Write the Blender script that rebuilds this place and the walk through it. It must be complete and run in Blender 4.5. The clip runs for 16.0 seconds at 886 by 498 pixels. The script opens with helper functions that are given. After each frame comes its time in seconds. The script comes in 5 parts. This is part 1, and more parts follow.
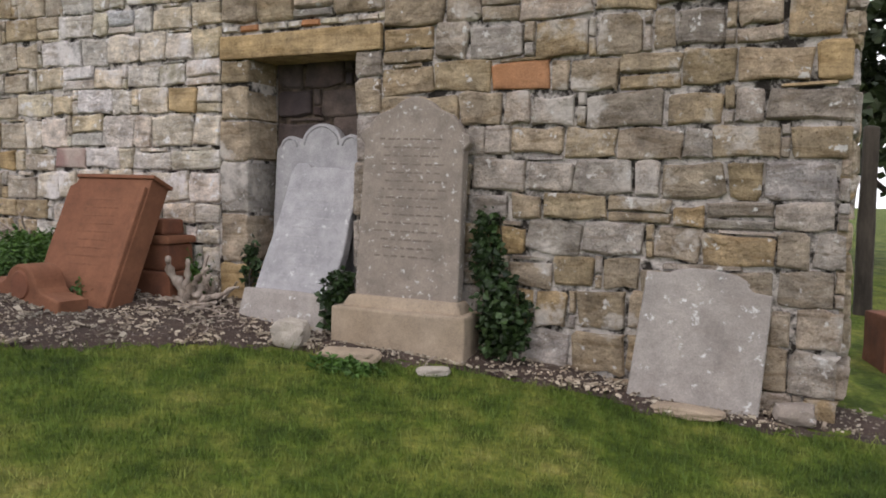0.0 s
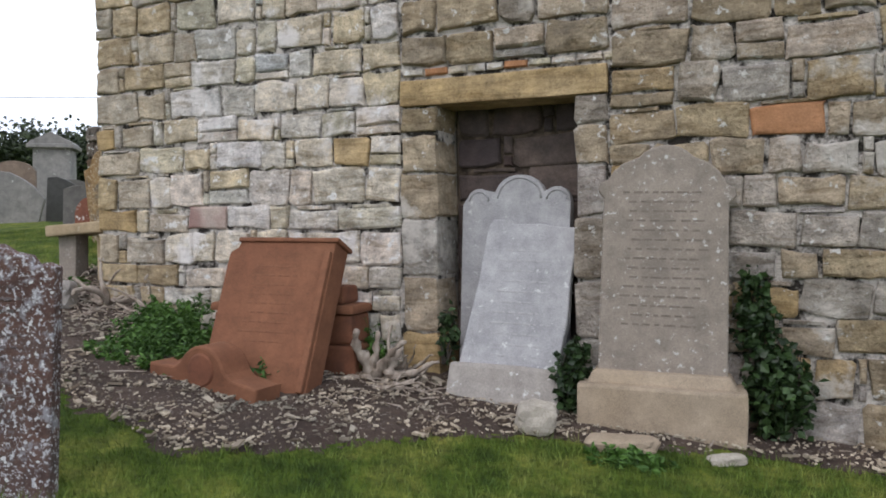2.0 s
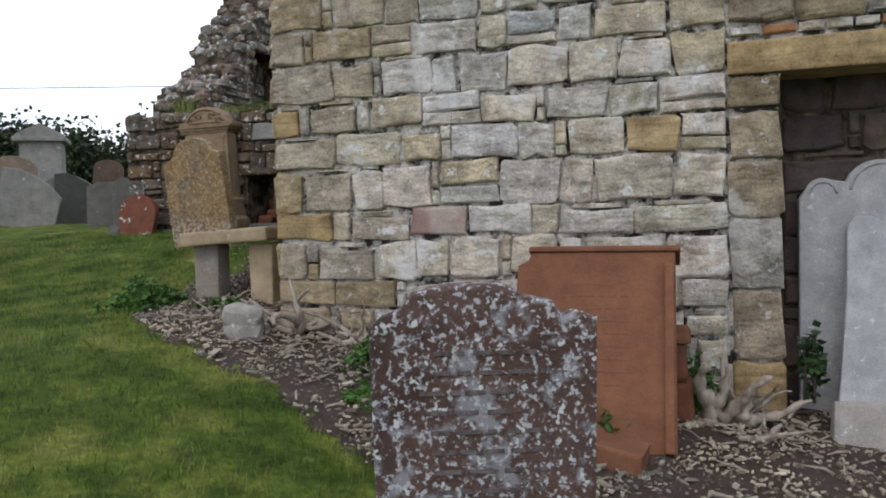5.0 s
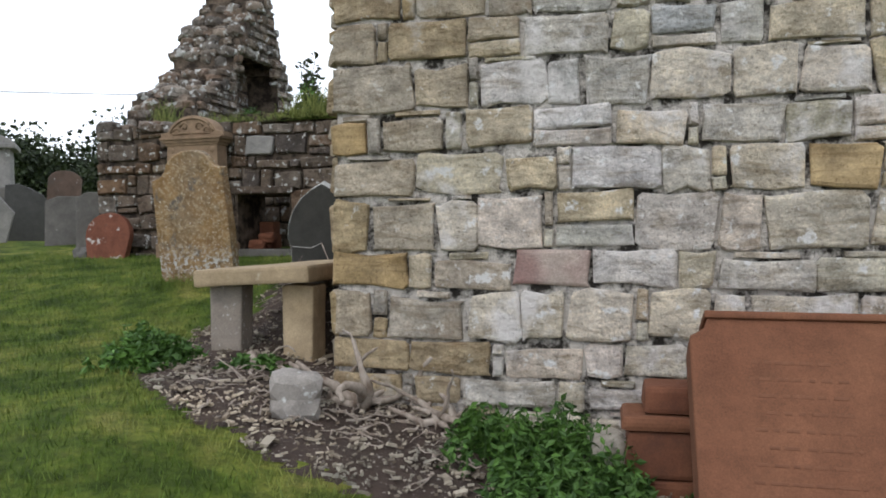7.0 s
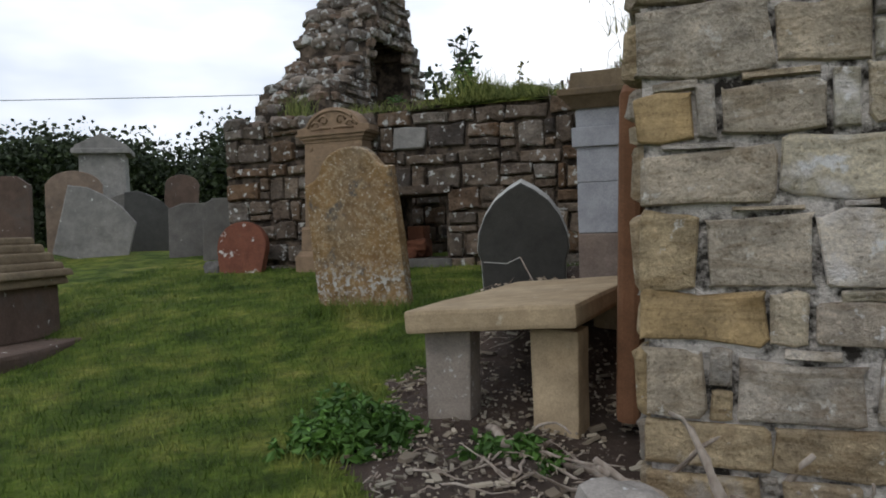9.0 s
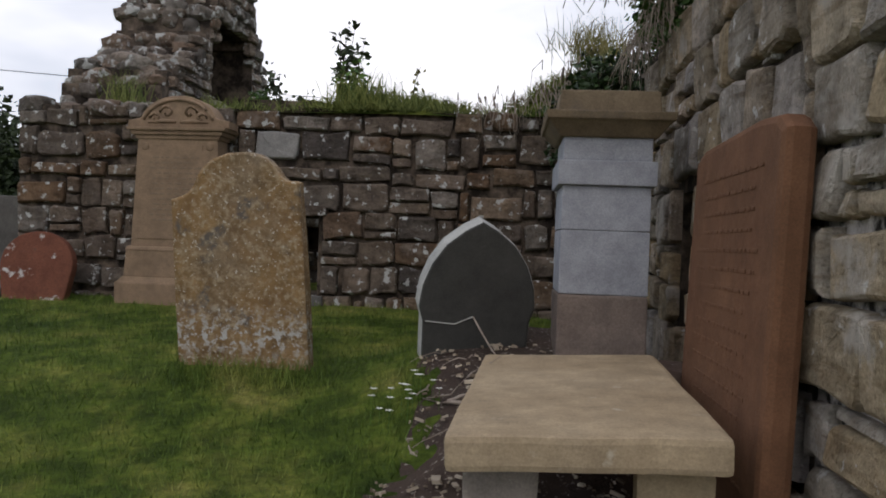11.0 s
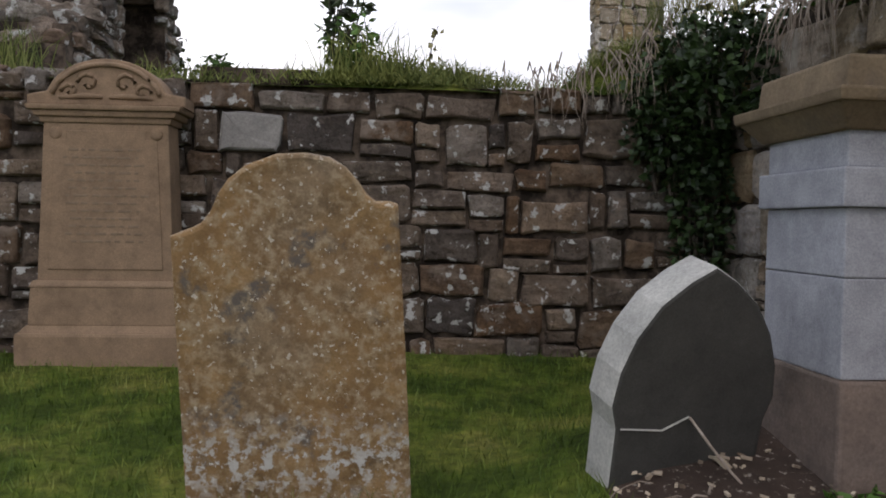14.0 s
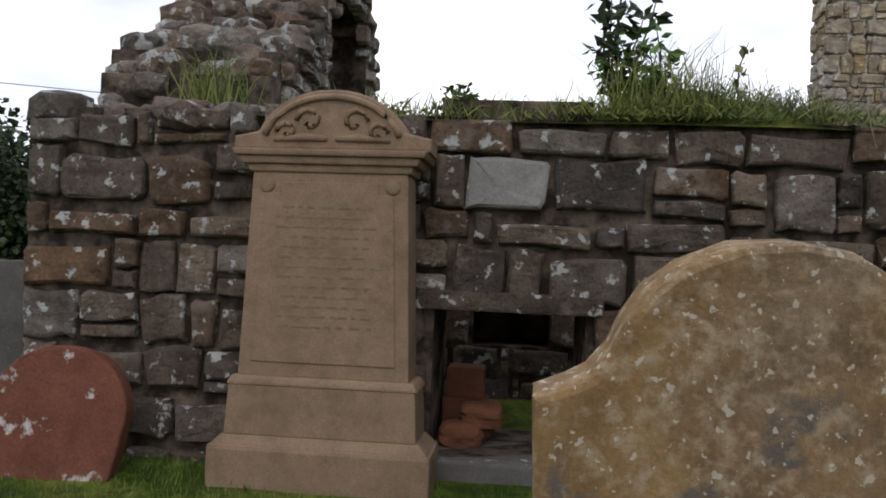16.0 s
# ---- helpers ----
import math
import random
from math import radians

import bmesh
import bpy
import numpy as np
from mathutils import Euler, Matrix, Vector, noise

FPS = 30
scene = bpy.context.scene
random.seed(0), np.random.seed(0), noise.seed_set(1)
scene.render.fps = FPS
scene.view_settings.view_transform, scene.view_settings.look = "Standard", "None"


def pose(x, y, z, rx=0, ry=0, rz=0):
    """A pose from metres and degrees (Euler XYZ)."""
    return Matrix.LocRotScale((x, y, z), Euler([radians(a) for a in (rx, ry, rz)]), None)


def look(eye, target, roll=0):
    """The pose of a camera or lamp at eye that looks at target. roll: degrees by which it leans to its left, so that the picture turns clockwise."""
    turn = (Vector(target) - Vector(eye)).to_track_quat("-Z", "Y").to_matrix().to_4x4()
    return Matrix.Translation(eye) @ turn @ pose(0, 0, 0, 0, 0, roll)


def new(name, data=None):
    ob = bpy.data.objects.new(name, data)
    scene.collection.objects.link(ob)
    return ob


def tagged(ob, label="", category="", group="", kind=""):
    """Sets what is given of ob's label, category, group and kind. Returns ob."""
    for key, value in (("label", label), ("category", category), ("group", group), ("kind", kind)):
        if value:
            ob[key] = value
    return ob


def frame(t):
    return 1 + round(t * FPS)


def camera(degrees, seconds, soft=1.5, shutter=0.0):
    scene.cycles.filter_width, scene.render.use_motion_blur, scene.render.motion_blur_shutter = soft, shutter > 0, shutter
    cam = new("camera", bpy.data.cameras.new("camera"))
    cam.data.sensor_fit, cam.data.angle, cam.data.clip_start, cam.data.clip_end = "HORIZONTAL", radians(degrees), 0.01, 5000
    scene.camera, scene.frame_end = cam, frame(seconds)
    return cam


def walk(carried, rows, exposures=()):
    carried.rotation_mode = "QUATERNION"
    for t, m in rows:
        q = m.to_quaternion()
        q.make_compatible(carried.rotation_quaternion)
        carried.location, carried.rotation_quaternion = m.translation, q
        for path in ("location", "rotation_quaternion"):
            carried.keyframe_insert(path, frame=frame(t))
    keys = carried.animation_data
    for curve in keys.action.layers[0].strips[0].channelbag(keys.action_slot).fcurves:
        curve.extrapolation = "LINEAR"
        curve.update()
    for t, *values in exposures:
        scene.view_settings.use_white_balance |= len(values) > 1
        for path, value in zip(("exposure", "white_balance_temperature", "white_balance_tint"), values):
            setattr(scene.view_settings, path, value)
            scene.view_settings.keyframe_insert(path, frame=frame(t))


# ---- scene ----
cam = camera(58.0, 16.0, soft=1.8)
PATH = [
    (0, (0.78, -0.251, 1.522), (-0.096, 1.543, 1.393), 1.2),
    (0.5, (0.323, -0.258, 1.537), (-0.534, 1.548, 1.503), 1.4),
    (1, (-0.239, -0.339, 1.606), (-1.055, 1.487, 1.598), 1.1),
    (1.5, (-0.695, -0.382, 1.661), (-1.504, 1.447, 1.634), 0.3),
    (2, (-1.175, -0.401, 1.694), (-1.968, 1.435, 1.648), -0.4),
    (2.5, (-1.69, -0.406, 1.722), (-2.461, 1.439, 1.658), -1.0),
    (3, (-2.21, -0.439, 1.758), (-2.948, 1.418, 1.678), -1.3),
    (3.5, (-2.707, -0.441, 1.784), (-3.42, 1.425, 1.696), -1.3),
    (4, (-3.148, -0.359, 1.778), (-3.869, 1.505, 1.689), -1.7),
    (4.2, (-3.3, -0.319, 1.778), (-4.027, 1.543, 1.692), -1.8),
    (6.3, (-4.671, 0.545, 1.957), (-5.138, 2.489, 1.901), -0.8),
    (6.5, (-4.788, 0.608, 1.962), (-5.255, 2.552, 1.91), -0.5),
    (7, (-5.05, 0.815, 1.976), (-5.573, 2.745, 1.945), -0.3),
    (7.5, (-5.393, 1.073, 2.028), (-5.989, 2.982, 2.021), -0.4),
    (8, (-5.744, 1.331, 2.076), (-6.392, 3.223, 2.052), -0.7),
    (8.5, (-6.048, 1.639, 2.099), (-6.791, 3.495, 2.05), -1.5),
    (9, (-6.382, 1.94, 2.14), (-7.115, 3.8, 2.09), -1.9),
    (9.5, (-6.74, 2.328, 2.183), (-7.315, 4.243, 2.164), -0.8),
    (10, (-7.064, 2.602, 2.205), (-7.548, 4.542, 2.224), -0.4),
    (10.2, (-7.205, 2.683, 2.229), (-7.642, 4.634, 2.242), 0.5),
    (12.3, (-8.445, 3.569, 2.428), (-8.266, 5.561, 2.39), 0.6),
    (12.5, (-8.549, 3.671, 2.446), (-8.353, 5.661, 2.405), 0.5),
    (13, (-8.731, 4.001, 2.48), (-8.529, 5.99, 2.426), 0.5),
    (13.5, (-8.876, 4.362, 2.506), (-8.685, 6.352, 2.452), 0.9),
    (14, (-9.013, 4.726, 2.569), (-8.845, 6.718, 2.506), 1.1),
    (14.5, (-9.111, 5.097, 2.6), (-9.03, 7.095, 2.566), 1.1),
    (15, (-9.286, 5.432, 2.621), (-9.293, 7.432, 2.628), 1.7),
    (15.5, (-9.516, 5.751, 2.701), (-9.609, 7.749, 2.713), 2.1),
    (16, (-9.716, 6.016, 2.736), (-9.906, 8.007, 2.768), 2.4),
]
EXPOSURES = [(0, 0.3, 6900, 18), (1.5, 0.33, 6600, 15), (3, 0.27, 6350, 11), (3.5, 0.0, 6350, 11), (4, -0.06, 6350, 11), (6.5, 0.26, 6500, 11), (7.5, 0.18, 6500, 10), (8, -0.15, 6500, 10), (9, -0.35, 6500, 10), (9.5, -0.46, 6500, 11),
             (10, -0.52, 6500, 12), (12.5, -0.28, 6900, 18), (13.5, -0.3, 6700, 17), (14, -0.22, 6700, 17), (15, -0.05, 6800, 18), (16, -0.17, 6600, 15)]
walk(cam, [(t, look(eye, target, roll)) for t, eye, target, roll in PATH], EXPOSURES)

# ---- world, sun and exposure ----
world = bpy.data.worlds.new("overcast_sky")
scene.world = world
world.use_nodes = True
wn = world.node_tree.nodes
wl = world.node_tree.links
wn.clear()
SUN_EL, SUN_ROT = radians(48), radians(200)
sky = wn.new("ShaderNodeTexSky")
sky.sky_type = "NISHITA"
sky.sun_disc = False
sky.sun_elevation, sky.sun_rotation = SUN_EL, SUN_ROT
sky.air_density, sky.dust_density = 1.0, 3.0
sky_bg = wn.new("ShaderNodeBackground")
sky_bg.inputs["Strength"].default_value = 0.09
wl.new(sky.outputs[0], sky_bg.inputs["Color"])
cl_co = wn.new("ShaderNodeTexCoord")
cl_map = wn.new("ShaderNodeMapping")
cl_map.inputs["Scale"].default_value = (1.0, 1.0, 3.0)
wl.new(cl_co.outputs["Generated"], cl_map.inputs["Vector"])
cl_noise = wn.new("ShaderNodeTexNoise")
cl_noise.inputs["Scale"].default_value = 1.6
cl_noise.inputs["Detail"].default_value = 5
wl.new(cl_map.outputs[0], cl_noise.inputs["Vector"])
cl_ramp = wn.new("ShaderNodeValToRGB")
cl_ramp.color_ramp.elements[0].position, cl_ramp.color_ramp.elements[0].color = 0.38, (0.31, 0.385, 0.49, 1)
cl_ramp.color_ramp.elements[1].position, cl_ramp.color_ramp.elements[1].color = 0.66, (0.95, 0.975, 1.02, 1)
wl.new(cl_noise.outputs["Fac"], cl_ramp.inputs["Fac"])
cl_bg = wn.new("ShaderNodeBackground")
cl_bg.inputs["Strength"].default_value = 2.0
wl.new(cl_ramp.outputs[0], cl_bg.inputs["Color"])
w_mix = wn.new("ShaderNodeMixShader")
w_mix.inputs["Fac"].default_value = 0.82
wl.new(sky_bg.outputs[0], w_mix.inputs[1])
wl.new(cl_bg.outputs[0], w_mix.inputs[2])
w_out = wn.new("ShaderNodeOutputWorld")
wl.new(w_mix.outputs[0], w_out.inputs["Surface"])
sun = new("sun", bpy.data.lights.new("sun", "SUN"))
sun.data.energy, sun.data.angle, sun.data.color = 0.5, radians(25), (1.0, 0.95, 0.88)
sun.matrix_world = look((-4, -16, 20), (-4, 4, 0))


# ---- materials ----
def node_mat(name):
    m = bpy.data.materials.new(name)
    m.use_nodes = True
    nt = m.node_tree
    return m, nt, nt.nodes["Principled BSDF"]


def ramp(nt, source, stops, mode="LINEAR"):
    r = nt.nodes.new("ShaderNodeValToRGB")
    r.color_ramp.interpolation = mode
    els = r.color_ramp.elements
    while len(els) < len(stops):
        els.new(0.5)
    for e, (p, c) in zip(els, stops):
        e.position = p
        e.color = (*c, 1) if len(c) == 3 else c
    if source is not None:
        nt.links.new(source, r.inputs["Fac"])
    return r.outputs["Color"]


def noise_tex(nt, scale, detail=4, rough=0.6, stretch=None, distort=0.0):
    g = nt.nodes.new("ShaderNodeNewGeometry")
    vec = g.outputs["Position"]
    if stretch:
        mp = nt.nodes.new("ShaderNodeMapping")
        mp.inputs["Scale"].default_value = stretch
        nt.links.new(vec, mp.inputs["Vector"])
        vec = mp.outputs[0]
    n = nt.nodes.new("ShaderNodeTexNoise")
    n.inputs["Scale"].default_value, n.inputs["Detail"].default_value = scale, detail
    n.inputs["Roughness"].default_value, n.inputs["Distortion"].default_value = rough, distort
    nt.links.new(vec, n.inputs["Vector"])
    return n.outputs["Fac"]


def mixc(nt, fac, a, b, mode="MIX"):
    m = nt.nodes.new("ShaderNodeMix")
    m.data_type, m.blend_type = "RGBA", mode
    for sock, v in ((m.inputs[0], fac), (m.inputs[6], a), (m.inputs[7], b)):
        if isinstance(v, (int, float)):
            sock.default_value = v
        elif isinstance(v, tuple):
            sock.default_value = (*v, 1)
        else:
            nt.links.new(v, sock)
    return m.outputs[2]


def bump(nt, bsdf, height, strength, dist):
    b = nt.nodes.new("ShaderNodeBump")
    b.inputs["Strength"].default_value, b.inputs["Distance"].default_value = strength, dist
    nt.links.new(height, b.inputs["Height"])
    nt.links.new(b.outputs[0], bsdf.inputs["Normal"])


def stone(name, tones, lichen=(0.75, 0.75, 0.7), spots=0.62, spot_scale=9, stain=(0.10, 0.09, 0.08), stain_at=0.62,
          rough=0.92, relief=0.02, grain=38, per_piece=True, patch=None, strata=None, lichen_soft=0.04, crust=None, dots=None):
    """Weathered stone: a tone for each piece, mottling, dark stains and pale lichen."""
    m, nt, bsdf = node_mat(name)
    n = len(tones)
    stops = [(i / max(n - 1, 1), c) for i, c in enumerate(tones)]
    if per_piece:
        info = nt.nodes.new("ShaderNodeObjectInfo")
        geo = nt.nodes.new("ShaderNodeNewGeometry")
        add = nt.nodes.new("ShaderNodeMath")
        add.operation = "ADD"
        nt.links.new(info.outputs["Random"], add.inputs[0])
        nt.links.new(geo.outputs["Random Per Island"], add.inputs[1])
        fr = nt.nodes.new("ShaderNodeMath")
        fr.operation = "FRACT"
        nt.links.new(add.outputs[0], fr.inputs[0])
        col = ramp(nt, fr.outputs[0], stops)
    else:
        col = ramp(nt, noise_tex(nt, 1.7, 3), [(0.25 + 0.5 * p, c) for p, c in stops])
    dim, lit = (0.56, 1.3) if per_piece or dots or strata else (0.76, 1.16)
    mott = ramp(nt, noise_tex(nt, 7, 6, 0.7), [(0.32, (dim, dim * 0.985, dim * 0.97)), (0.68, (lit, lit * 0.98, lit * 0.95))])
    col = mixc(nt, 1.0, col, mott, "MULTIPLY")
    fine = ramp(nt, noise_tex(nt, grain * 2.2, 3, 0.7), [(0.3, (0.8, 0.8, 0.8)), (0.7, (1.15, 1.15, 1.15))])
    col = mixc(nt, 1.0, col, fine, "MULTIPLY")
    if strata:
        lay = ramp(nt, noise_tex(nt, 3.2, 5, 0.6, strata, 0.8), [(0.36, (0.70, 0.66, 0.60)), (0.5, (1.0, 1.0, 1.0)), (0.66, (1.16, 1.15, 1.13))])
        col = mixc(nt, 1.0, col, lay, "MULTIPLY")
        pits = ramp(nt, noise_tex(nt, 52, 3, 0.6), [(0.30, (0.6, 0.57, 0.54)), (0.42, (1.0, 1.0, 1.0))])
        col = mixc(nt, 1.0, col, pits, "MULTIPLY")
    if stain_at < 1:
        st = ramp(nt, noise_tex(nt, 2.6, 7, 0.7), [(stain_at - 0.1, (0, 0, 0)), (stain_at + 0.12, (0.75, 0.75, 0.75))])
        col = mixc(nt, st, col, stain)
    if patch:
        pc, at, sc = patch
        pf = ramp(nt, noise_tex(nt, sc, 6, 0.65), [(at - 0.03, (0, 0, 0)), (at + 0.05, (0.85, 0.85, 0.85))])
        col = mixc(nt, pf, col, pc)
    lf = ramp(nt, noise_tex(nt, spot_scale, 5, 0.62), [(spots - lichen_soft, (0, 0, 0)), (spots + lichen_soft, (0.9, 0.9, 0.9))])
    col = mixc(nt, lf, col, lichen)
    if dots:
        dc, at, sc = dots
        df = ramp(nt, noise_tex(nt, sc, 2, 0.5), [(at - 0.02, (0, 0, 0)), (at + 0.02, (0.9, 0.9, 0.9))])
        col = mixc(nt, df, col, dc)
    if crust:
        cc, z0, z1, at = crust
        geo2 = nt.nodes.new("ShaderNodeNewGeometry")
        sep = nt.nodes.new("ShaderNodeSeparateXYZ")
        nt.links.new(geo2.outputs["Position"], sep.inputs[0])
        zm = (z0 + z1) / 2
        mr = nt.nodes.new("ShaderNodeMapRange")
        mr.inputs["From Min"].default_value, mr.inputs["From Max"].default_value = z0 - 0.05, zm
        nt.links.new(sep.outputs["Z"], mr.inputs["Value"])
        mr2 = nt.nodes.new("ShaderNodeMapRange")
        mr2.inputs["From Min"].default_value, mr2.inputs["From Max"].default_value = z1 + 0.08, zm
        nt.links.new(sep.outputs["Z"], mr2.inputs["Value"])
        belt = nt.nodes.new("ShaderNodeMath")
        belt.operation = "MULTIPLY"
        nt.links.new(mr.outputs[0], belt.inputs[0])
        nt.links.new(mr2.outputs[0], belt.inputs[1])
        cf = ramp(nt, noise_tex(nt, 26, 5, 0.65), [(at - 0.03, (0, 0, 0)), (at + 0.04, (1, 1, 1))])
        both = nt.nodes.new("ShaderNodeMath")
        both.operation = "MULTIPLY"
        nt.links.new(belt.outputs[0], both.inputs[0])
        nt.links.new(cf, both.inputs[1])
        col = mixc(nt, both.outputs[0], col, cc)
    nt.links.new(col, bsdf.inputs["Base Color"])
    bsdf.inputs["Roughness"].default_value = rough
    bsdf.inputs["Specular IOR Level"].default_value = 0.25
    a = noise_tex(nt, grain * 0.28, 8, 0.72)
    bump(nt, bsdf, a, 0.9, relief)
    return m


def plain(name, c1, c2, scale=12, rough=0.9, relief=0.004, stretch=None, spec=0.3, lo=0.32, hi=0.68):
    m, nt, bsdf = node_mat(name)
    col = ramp(nt, noise_tex(nt, scale, 6, 0.65, stretch), [(lo, c1), (hi, c2)])
    nt.links.new(col, bsdf.inputs["Base Color"])
    bsdf.inputs["Roughness"].default_value, bsdf.inputs["Specular IOR Level"].default_value = rough, spec
    bump(nt, bsdf, noise_tex(nt, scale * 3, 5, 0.7, stretch), 0.7, relief)
    return m


def leaf(name, dark, light, rough=0.5, patch_scale=1.5):
    m, nt, bsdf = node_mat(name)
    geo = nt.nodes.new("ShaderNodeNewGeometry")
    col = ramp(nt, geo.outputs["Random Per Island"], [(0.0, dark), (1.0, light)])
    vary = ramp(nt, noise_tex(nt, patch_scale, 4), [(0.3, (0.55, 0.58, 0.55)), (0.7, (1.35, 1.28, 1.1))])
    col = mixc(nt, 1.0, col, vary, "MULTIPLY")
    nt.links.new(col, bsdf.inputs["Base Color"])
    bsdf.inputs["Roughness"].default_value = rough
    bsdf.inputs["Specular IOR Level"].default_value = 0.3
    return m


WALL = stone("sandstone_rubble", [(0.36, 0.29, 0.20), (0.52, 0.44, 0.37), (0.46, 0.33, 0.17), (0.38, 0.355, 0.325), (0.56, 0.49, 0.43), (0.43, 0.33, 0.20),
                                  (0.48, 0.45, 0.44), (0.37, 0.29, 0.18), (0.55, 0.45, 0.34), (0.31, 0.275, 0.24), (0.50, 0.40, 0.26), (0.42, 0.375, 0.35)],
             lichen=(0.74, 0.72, 0.68), spots=0.645, spot_scale=12, stain=(0.14, 0.12, 0.10), stain_at=0.66, relief=0.09,
             patch=((0.64, 0.59, 0.53), 0.60, 2.2), strata=(1.2, 1.2, 5), lichen_soft=0.025)
PALE_WALL = stone("lime_smeared_sandstone", [(0.70, 0.645, 0.57), (0.59, 0.49, 0.33), (0.54, 0.53, 0.51), (0.75, 0.67, 0.57), (0.47, 0.45, 0.37), (0.62, 0.52, 0.36),
                                             (0.70, 0.67, 0.67), (0.52, 0.43, 0.32), (0.77, 0.69, 0.64), (0.61, 0.55, 0.41), (0.53, 0.545, 0.57), (0.68, 0.57, 0.40), (0.73, 0.65, 0.61)],
                  lichen=(0.85, 0.83, 0.81), spots=0.625, spot_scale=11, stain=(0.26, 0.22, 0.18), stain_at=0.68, relief=0.07,
                  patch=((0.82, 0.77, 0.74), 0.565, 2.0), strata=(1.2, 1.2, 5), lichen_soft=0.03)
BUFF_WALL = stone("buff_sandstone_rubble", [(0.43, 0.335, 0.21), (0.51, 0.43, 0.32), (0.40, 0.37, 0.335), (0.56, 0.47, 0.35), (0.46, 0.345, 0.19), (0.50, 0.46, 0.41), (0.44, 0.405, 0.365),
                                            (0.52, 0.40, 0.23)],
                  lichen=(0.72, 0.69, 0.63), spots=0.66, spot_scale=11, stain=(0.24, 0.15, 0.08), stain_at=0.64, relief=0.07,
                  patch=((0.60, 0.55, 0.48), 0.62, 2.0), strata=(1.2, 1.2, 5), lichen_soft=0.03)
OCHRE = stone("ochre_sandstone", [(0.33, 0.23, 0.11), (0.43, 0.325, 0.19)], spots=0.78, stain_at=0.7, relief=0.015, per_piece=False,
              strata=(0.6, 1, 5))
RUSTY = stone("rust_red_sandstone", [(0.36, 0.17, 0.08), (0.42, 0.22, 0.12)], spots=0.74, stain_at=0.7, relief=0.02, per_piece=False)
PINK = stone("pink_stained_sandstone", [(0.47, 0.42, 0.37), (0.44, 0.36, 0.32), (0.25, 0.09, 0.09)], spots=0.72, stain_at=0.8, relief=0.02, per_piece=False)
# Pale tone is mortar; near-black patches paint in the shade of open joints.
MORTAR = plain("lime_mortar_and_shaded_gaps", (0.035, 0.03, 0.025), (0.64, 0.59, 0.54), 9.0, 0.95, 0.10, None, 0.3, 0.41, 0.55)
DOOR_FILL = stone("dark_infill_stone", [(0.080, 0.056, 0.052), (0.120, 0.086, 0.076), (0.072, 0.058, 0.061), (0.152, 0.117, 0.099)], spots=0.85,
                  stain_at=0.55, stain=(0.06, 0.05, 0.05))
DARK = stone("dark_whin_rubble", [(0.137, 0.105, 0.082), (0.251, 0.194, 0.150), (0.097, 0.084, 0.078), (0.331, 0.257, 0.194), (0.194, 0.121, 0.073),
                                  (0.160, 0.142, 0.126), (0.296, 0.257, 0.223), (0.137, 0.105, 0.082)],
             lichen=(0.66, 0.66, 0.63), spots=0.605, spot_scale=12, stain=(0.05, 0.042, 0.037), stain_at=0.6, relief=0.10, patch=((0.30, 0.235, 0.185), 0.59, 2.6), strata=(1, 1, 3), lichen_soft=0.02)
RUIN = stone("weathered_ruin_rubble", [(0.194, 0.158, 0.131), (0.324, 0.270, 0.223), (0.151, 0.138, 0.126), (0.389, 0.326, 0.272), (0.248, 0.173, 0.126), (0.238, 0.214, 0.194), (0.367, 0.332, 0.291)],
             lichen=(0.64, 0.64, 0.61), spots=0.58, spot_scale=9, stain=(0.06, 0.05, 0.043), stain_at=0.6, relief=0.12, strata=(1, 1, 3), lichen_soft=0.022)
EARTH_MORTAR = plain("dark_earth_mortar", (0.03, 0.023, 0.018), (0.19, 0.145, 0.11), 6, 0.97, 0.02, None, 0.2, 0.42, 0.66)
RED = stone("red_sandstone", [(0.165, 0.070, 0.040), (0.225, 0.103, 0.058)], lichen=(0.42, 0.29, 0.22), spots=0.76, spot_scale=16, stain=(0.15, 0.06, 0.035),
            stain_at=0.68, relief=0.005, grain=60, per_piece=False)
RED_DARK = stone("stained_red_sandstone", [(0.15, 0.06, 0.038), (0.23, 0.10, 0.055)], lichen=(0.5, 0.36, 0.27), spots=0.8, spot_scale=16,
                 stain=(0.08, 0.04, 0.03), stain_at=0.6, relief=0.006, grain=60, per_piece=False)
GREYTAN = stone("grey_tan_headstone", [(0.245, 0.21, 0.178), (0.30, 0.26, 0.225)], lichen=(0.52, 0.50, 0.47), spots=0.645, spot_scale=26, stain=(0.2, 0.17, 0.14),
                stain_at=0.68, relief=0.006, grain=55, per_piece=False)
TAN = stone("tan_sandstone", [(0.31, 0.245, 0.175), (0.39, 0.32, 0.245)], spots=0.78, stain_at=0.7, stain=(0.2, 0.15, 0.1), relief=0.006, grain=55, per_piece=False)
WHITE = stone("pale_grey_headstone", [(0.32, 0.32, 0.335), (0.41, 0.41, 0.425)], lichen=(0.56, 0.56, 0.55), spots=0.66, spot_scale=20,
              stain=(0.25, 0.235, 0.22), stain_at=0.70, relief=0.004, grain=60, per_piece=False)
SLABSTONE = stone("lichen_grey_slab", [(0.29, 0.265, 0.245), (0.37, 0.345, 0.32)], lichen=(0.66, 0.66, 0.64), spots=0.655, spot_scale=13,
                  stain=(0.2, 0.17, 0.15), stain_at=0.66, relief=0.008, grain=45, per_piece=False)
